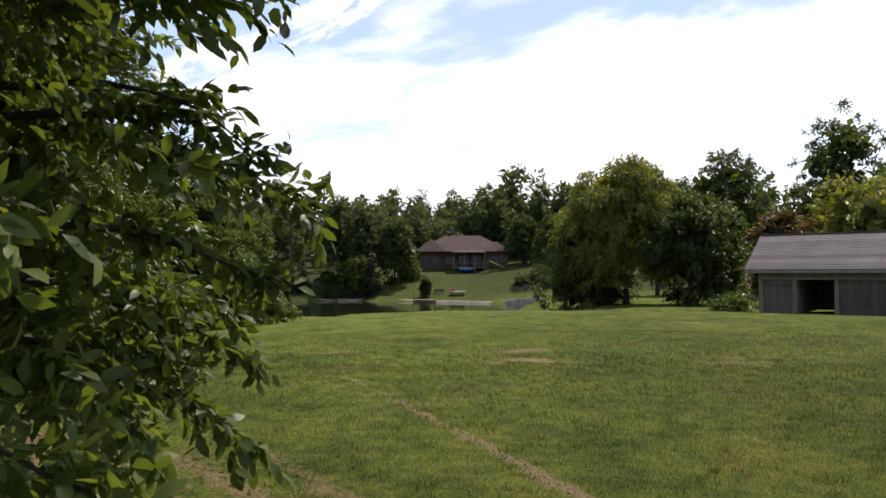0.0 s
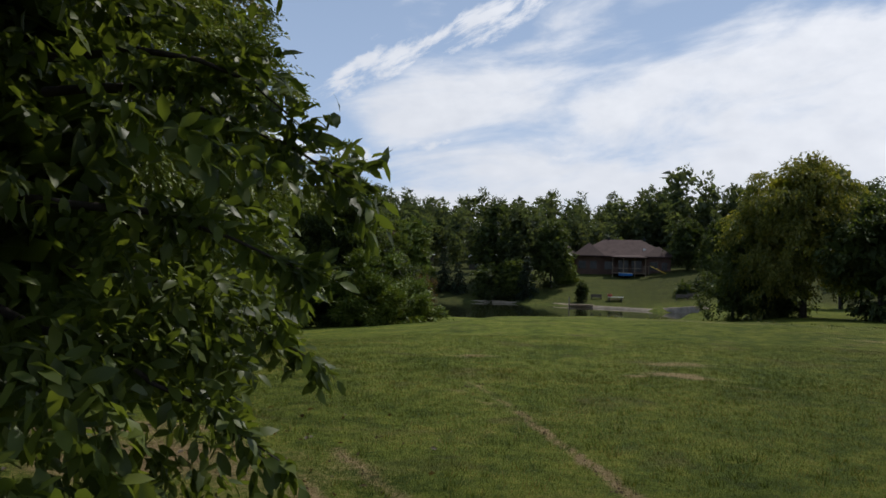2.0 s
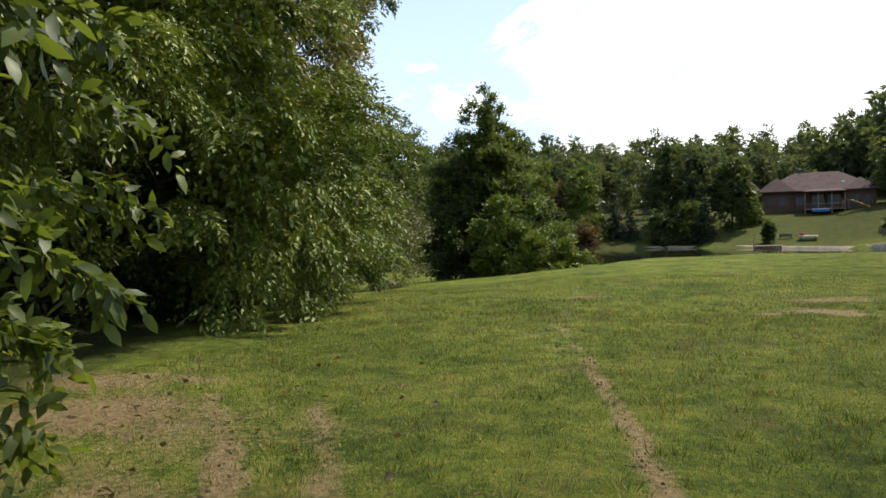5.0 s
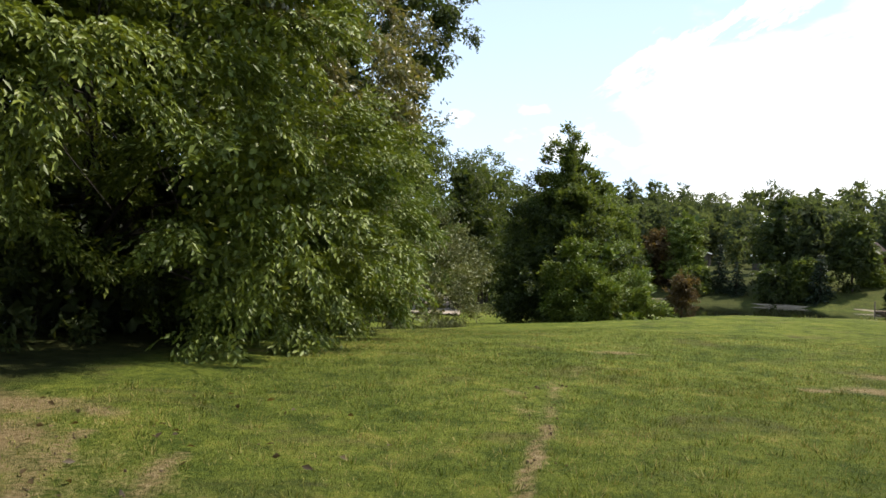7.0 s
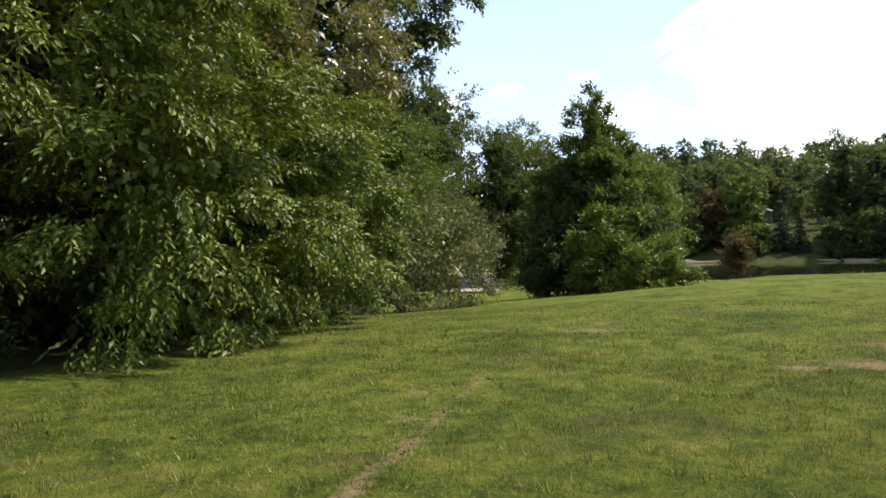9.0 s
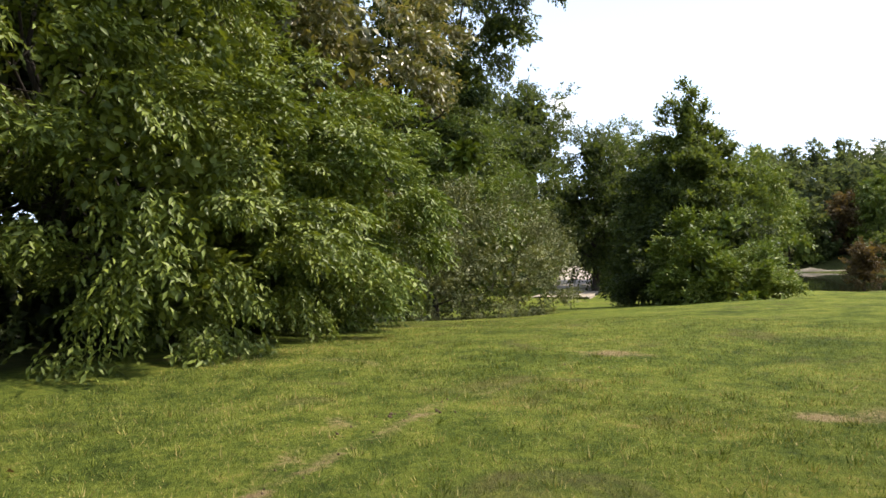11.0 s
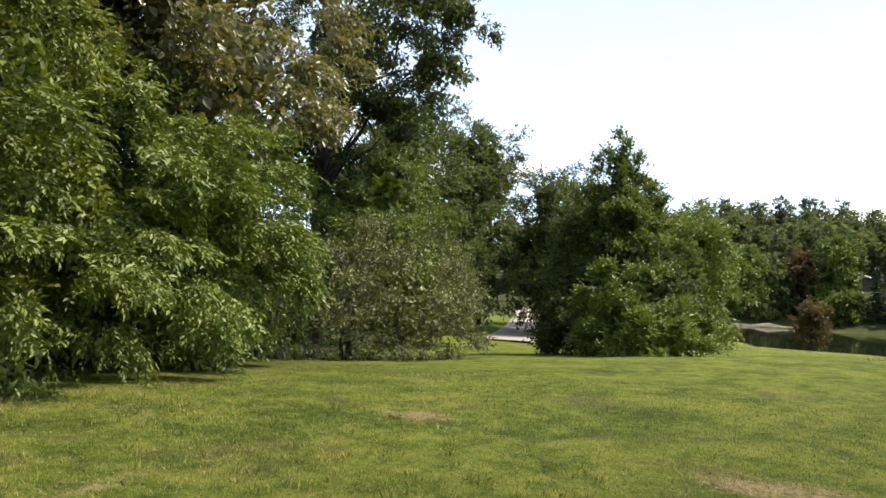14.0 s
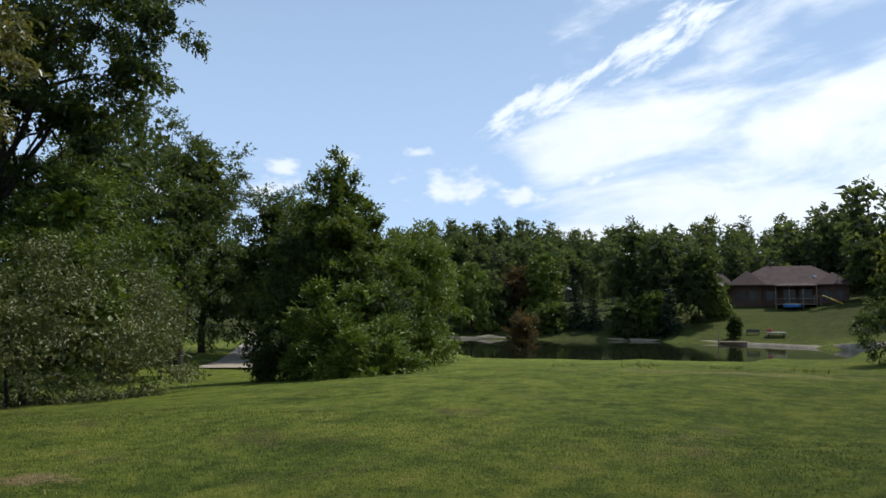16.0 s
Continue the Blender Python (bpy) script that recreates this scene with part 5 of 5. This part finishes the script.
def shed():
    x0, y0, z0 = 15.9, 37.0, gz(18.0, 36.0)
    root = thing("shed", "long cream shed with a faded roof and an open bay", "shed", pose(x0, y0, z0 - 0.05, 0, 0, -36))
    length, deep, eave, ridge = 12.0, 6.4, 2.32, 4.1
    # posts and back walls
    walls = bmesh.new()
    box(walls, 0, 0.12, 0.10, deep, 0, eave)
    box(walls, length - 0.12, length, 0.10, deep, 0, eave)
    box(walls, 0.12, length - 0.12, deep - 0.12, deep, 0, eave)
    for x in (0.0, 1.55, 3.4, 8.3, 11.8):
        box(walls, x, x + 0.2, -0.02, 0.16, 0, eave - 0.02)
    part("wall", walls, M_PAINT, root)
    rng = np.random.default_rng(3)
    # horizontal boards above the doors
    for k in range(4):
        part("board", boxed(0.2, length - 0.2, 0.02 - 0.012 * (k % 2), 0.07, eave - 0.62 + 0.15 * k, eave - 0.485 + 0.15 * k), M_PAINT, root)
    # end boards of the near bay and the big doors
    for a, b, m in ((0.2, 1.55, M_GREY), (3.6, 8.3, M_GREY), (8.5, 11.8, M_PAINT)):
        door = thing_part("door", root)
        n = max(2, int((b - a) / 0.3))
        w = (b - a) / n
        for k in range(n):
            part("plank", boxed(a + k * w + 0.008, a + (k + 1) * w - 0.008, 0.06 + rng.uniform(0, 0.012), 0.10 + rng.uniform(0, 0.01), 0.03, eave - 0.64), m, door)
        part("rail", boxed(a + 0.02, b - 0.02, 0.03, 0.06, 0.5, 0.62), m, door)
        part("rail", boxed(a + 0.02, b - 0.02, 0.03, 0.06, 1.35, 1.46), m, door)
    part("partition", boxed(1.6, 1.72, 0.2, 5.8, 0, eave - 0.02), M_TIMBER, root)
    part("partition", boxed(3.44, 3.56, 0.2, 5.8, 0, eave - 0.02), M_TIMBER, root)
    # gable ends
    for x in (0.0, length - 0.12):
        bm = bmesh.new()
        bm.faces.new([bm.verts.new(p) for p in ((x, 0.1, eave), (x, deep, eave), (x, deep / 2 + 0.05, ridge - 0.12))])
        bmesh.ops.extrude_face_region(bm, geom=bm.faces[:])
        bmesh.ops.translate(bm, verts=bm.verts[3:], vec=(0.12, 0, 0))
        part("gable", bm, M_PAINT, root)
    # roof: a thick deck with courses of shingles
    for s in (-1, 1):
        ey = -0.55 if s < 0 else deep + 0.55
        ym = deep / 2
        slope = (ridge - eave + 0.12) / abs(ym - ey)
        v = [(-0.55, ey, eave - 0.12), (length + 0.55, ey, eave - 0.12), (length + 0.55, ym, ridge), (-0.55, ym, ridge)]
        v += [(x, y, z - 0.1) for x, y, z in v]
        deck = put("roof", mesh_from("roof", v, [(0, 1, 2, 3), (4, 7, 6, 5), (0, 4, 5, 1), (1, 5, 6, 2), (2, 6, 7, 3), (3, 7, 4, 0)], M_SHEDROOF), root)
        n = 18
        for k in range(n):
            a, b = k / n, (k + 1.15) / n
            ya, yb = ey + (ym - ey) * a, ey + (ym - ey) * min(b, 1.0)
            za, zb = eave - 0.12 + (ridge - eave + 0.12) * a, eave - 0.12 + (ridge - eave + 0.12) * min(b, 1.0)
            q = [(-0.56, ya, za + 0.022), (length + 0.56, ya, za + 0.022), (length + 0.56, yb, zb + 0.006), (-0.56, yb, zb + 0.006), (-0.56, ya, za + 0.002), (length + 0.56, ya, za + 0.002)]
            put("course", mesh_from("course", q, [(0, 1, 2, 3), (4, 5, 1, 0)] if s < 0 else [(3, 2, 1, 0), (0, 1, 5, 4)], M_SHEDROOF), deck)
    part("fascia", boxed(-0.55, length + 0.55, -0.6, -0.56, eave - 0.30, eave - 0.13), M_PAINT, root)
    part("ridge_cap", boxed(-0.55, length + 0.55, deep / 2 - 0.12, deep / 2 + 0.12, ridge - 0.01, ridge + 0.035), M_SHEDROOF, root)


def thing_part(name, parent):
    ob = new(name)
    ob.empty_display_size = 0.2
    ob.parent = parent
    return ob


shed()


def dock():
    root = thing("dock", "small weathered timber dock on the pond", "dock", pose(-3.0, 119.4, POND[4] + 0.35))
    for k in range(12):
        part("plank", boxed(-1.9 + 0.32 * k, -1.9 + 0.32 * k + 0.28, -1.2, 1.2, 0.0, 0.06), M_TIMBER, root)
    for x in (-1.8, 1.8):
        for y in (-1.1, 1.1):
            part("post", boxed(x - 0.08, x + 0.08, y - 0.08, y + 0.08, -1.2, 1.3 if x < 0 and y < 0 else 0.0), M_TIMBER, root)


def bench(x, y, turn=0.0):
    root = thing("bench", "weathered garden bench near the pond", "bench", pose(x, y, gz(x, y), 0, 0, turn), "garden seats")
    part("seat", boxed(-0.9, 0.9, -0.25, 0.25, 0.42, 0.48, bevel=0.01), M_GREY, root)
    part("backrest", boxed(-0.9, 0.9, 0.22, 0.28, 0.5, 0.95, bevel=0.01), M_GREY, root)
    for a in (-0.8, 0.8):
        for b in (-0.2, 0.2):
            part("leg", boxed(a - 0.05, a + 0.05, b - 0.04, b + 0.04, -0.05, 0.42), M_GREY, root)


def fire_table(x, y):
    root = thing("picnic_table", "dark picnic table with pale top near the pond", "table", pose(x, y, gz(x, y)))
    part("tabletop", boxed(-1.3, 1.3, -0.5, 0.5, 0.72, 0.8, bevel=0.01), M_WHITE, root)
    for s in (-1, 1):
        part("seat", boxed(-1.3, 1.3, s * 0.85 - 0.15, s * 0.85 + 0.15, 0.42, 0.48), M_TIMBER, root)
        part("leg", boxed(s * 0.95 - 0.06, s * 0.95 + 0.06, -0.75, 0.75, -0.05, 0.72), M_DARKMETAL, root)
    part("cooler", boxed(-1.25, -0.55, -0.3, 0.25, 0.8, 1.25, bevel=0.03), M_RED, root, "faded red cooler box")


def pool(x, y):
    root = thing("paddling_pool", "round blue paddling pool on the lawn", "pool", pose(x, y, gz(x, y)))
    bm = bmesh.new()
    bmesh.ops.create_cone(bm, segments=28, radius1=1.35, radius2=1.4, depth=0.5, cap_ends=False, matrix=Matrix.Translation((0, 0, 0.22)))
    part("side", bm, M_BLUE, root)
    bm = bmesh.new()
    bmesh.ops.create_circle(bm, cap_ends=True, segments=28, radius=1.36, matrix=Matrix.Translation((0, 0, 0.38)))
    part("water", bm, M_GLASS, root)
    v, f = tube([(1.4 * math.cos(a * 0.2244), 1.4 * math.sin(a * 0.2244), 0.47) for a in range(29)], [0.06] * 29, 6)
    put("rim", mesh_from("rim", v, f, M_WHITE), root)


def slide(x, y):
    root = thing("slide", "yellow plastic slide leaning on a dark frame", "slide", pose(x, y, gz(x, y), 0, 0, 5))
    v = [(-1.4, -0.25, 1.5), (1.5, -0.25, 0.15), (1.5, 0.25, 0.15), (-1.4, 0.25, 1.5)]
    v += [(a, b, c - 0.06) for a, b, c in v]
    put("chute", mesh_from("chute", v, [(0, 1, 2, 3), (4, 7, 6, 5), (0, 4, 5, 1), (1, 5, 6, 2), (2, 6, 7, 3), (3, 7, 4, 0)], M_YELLOWP), root)
    for s in (-1, 1):
        part("leg", boxed(-1.5, -1.4, s * 0.3 - 0.04, s * 0.3 + 0.04, -0.1, 1.6), M_DARKMETAL, root)
        v, f = tube([(-1.45, s * 0.3, 1.55), (1.5, s * 0.3, 0.22)], [0.05, 0.05], 6)
        put("side_rail", mesh_from("side_rail", v, f, M_YELLOWP), root)
    part("platform", boxed(-2.6, -1.4, -0.5, 0.5, 1.35, 1.45), M_TIMBER, root)
    for a in (-2.5, -1.6):
        part("leg", boxed(a - 0.05, a + 0.05, 0.4, 0.5, -0.1, 1.35), M_TIMBER, root)


dock()
bench(-0.7, 126.0, 8)
fire_table(2.4, 125.0)
pool(4.6, 146.5)
slide(10.4, 144.5)
bench(12.6, 122.6, -10)
bench(14.4, 123.0, 15)


# grass, clods and fallen leaves
def grass():
    rng = np.random.default_rng(9)

    def blades(n, xr, yr, height, width, keep):
        x, y = rng.uniform(*xr, n), rng.uniform(*yr, n)
        ok = keep(x, y) & (rng.uniform(0, 1, n) > 0.85 * np.clip(dryness(x, y) * 1.4, 0, 1))
        x, y = x[ok], y[ok]
        m = len(x)
        thick = 0.6 + 0.4 * np.sin(1.7 * x + 0.6 * y) * np.sin(1.2 * y - 0.9 * x)
        h = height * rng.uniform(0.45, 1.15, m) * (0.75 + 0.35 * thick)
        a = rng.uniform(0, 6.283, m)
        base = np.stack([x, y, ground_z(x, y) - 0.01], 1)
        side = np.stack([np.cos(a), np.sin(a), 0 * a], 1) * (width * rng.uniform(0.7, 1.3, m))[:, None]
        lean = np.stack([rng.normal(0, 0.75, m), rng.normal(0, 0.75, m), np.ones(m)], 1)
        tip = base + unit(lean) * h[:, None]
        v = np.stack([base - side, base + side, tip], 1).reshape(-1, 3)
        return v, np.arange(3 * m).reshape(-1, 3)

    def open_lawn(x, y):
        return (x > -4.6 - 0.45 * np.maximum(y - 10, 0)) & (np.hypot(x + 3.3, y - 3.7) > 1.0)

    sets = [blades(190000, (-7, 7.5), (3.2, 13.5), 0.05, 0.004, open_lawn), blades(105000, (-9, 11), (12.5, 20), 0.045, 0.006, open_lawn)]
    far = blades(1800, (-3, 16), (30, 33), 0.16, 0.012, lambda x, y: np.sin(3 * x) > 0.2)
    # coarser tufts that the mower has missed
    cx, cy = rng.uniform(-6, 7, 1500), rng.uniform(3.4, 15, 1500)
    ok = open_lawn(cx, cy) & (dryness(cx, cy) < 0.25)
    cx, cy = np.repeat(cx[ok], 16), np.repeat(cy[ok], 16)
    m = len(cx)
    x, y = cx + rng.normal(0, 0.03, m), cy + rng.normal(0, 0.03, m)
    foot = np.stack([x, y, ground_z(x, y) - 0.01], 1)
    out = np.stack([(x - cx) * 14 + rng.normal(0, 0.3, m), (y - cy) * 14 + rng.normal(0, 0.3, m), np.ones(m)], 1)
    a = rng.uniform(0, 6.283, m)
    half = np.stack([np.cos(a), np.sin(a), 0 * a], 1) * 0.0045
    tufts = (np.stack([foot - half, foot + half, foot + unit(out) * rng.uniform(0.05, 0.10, (m, 1))], 1).reshape(-1, 3), np.arange(3 * m).reshape(-1, 3))
    base, vs, fs = 0, [], []
    for v, f in sets + [far, tufts]:
        vs.append(v)
        fs.append(f + base)
        base += len(v)
    tagged(new("grass", mesh_fast("grass", np.concatenate(vs), np.concatenate(fs), M_GRASS)), "short mown grass with yellowed tips", "grass", kind="stuff")


def clods():
    rng = np.random.default_rng(12)
    bm = bmesh.new()
    for (ax, ay), (bx, by), w, s in DRY_LINES:
        n = int(36 * s * math.hypot(bx - ax, by - ay) / 3)
        for _ in range(n):
            u = rng.uniform(0, 1)
            x, y = ax + (bx - ax) * u + rng.normal(0, w * 0.7), ay + (by - ay) * u + rng.normal(0, 0.08)
            r = rng.uniform(0.004, 0.012)
            made = bmesh.ops.create_icosphere(bm, subdivisions=1, radius=r, matrix=pose(x, y, gz(x, y) + r * 0.25, rng.uniform(0, 90), rng.uniform(0, 90), 0) @ Matrix.Diagonal((1.3, 1, 0.6, 1)))
            for vert in made["verts"]:
                vert.co += Vector(rng.normal(0, r * 0.2, 3))
    for cx, cy in ((-1.4, 11.7), (-1.5, 11.3), (-0.1, 8.6)):
        for _ in range(4):
            r = rng.uniform(0.008, 0.018)
            bmesh.ops.create_icosphere(bm, subdivisions=1, radius=r, matrix=pose(cx + rng.normal(0, 0.06), cy + rng.normal(0, 0.05), gz(cx, cy) + r * 0.3))
    me = bpy.data.meshes.new("clods")
    bm.to_mesh(me)
    bm.free()
    me.materials.append(M_SOIL)
    tagged(new("soil_clods", me), "dry soil clods along the wheel marks", "clods", kind="stuff")
    # fallen leaves under the near tree
    n = 150
    x, y = rng.normal(-2.6, 1.1, n), rng.normal(5.6, 1.5, n)
    p = np.stack([x, y, ground_z(x, y) + 0.035], 1)
    v, f = leaf_arrays(p, np.stack([rng.normal(0, 1, n), rng.normal(0, 1, n), rng.normal(0, 0.2, n)], 1), rng.uniform(0.05, 0.09, n), 0.04, rng)
    tagged(new("fallen_leaves", mesh_fast("fallen_leaves", v, f, M_RUST)), "brown fallen leaves on the grass", "leaves", kind="stuff")


grass()
clods()
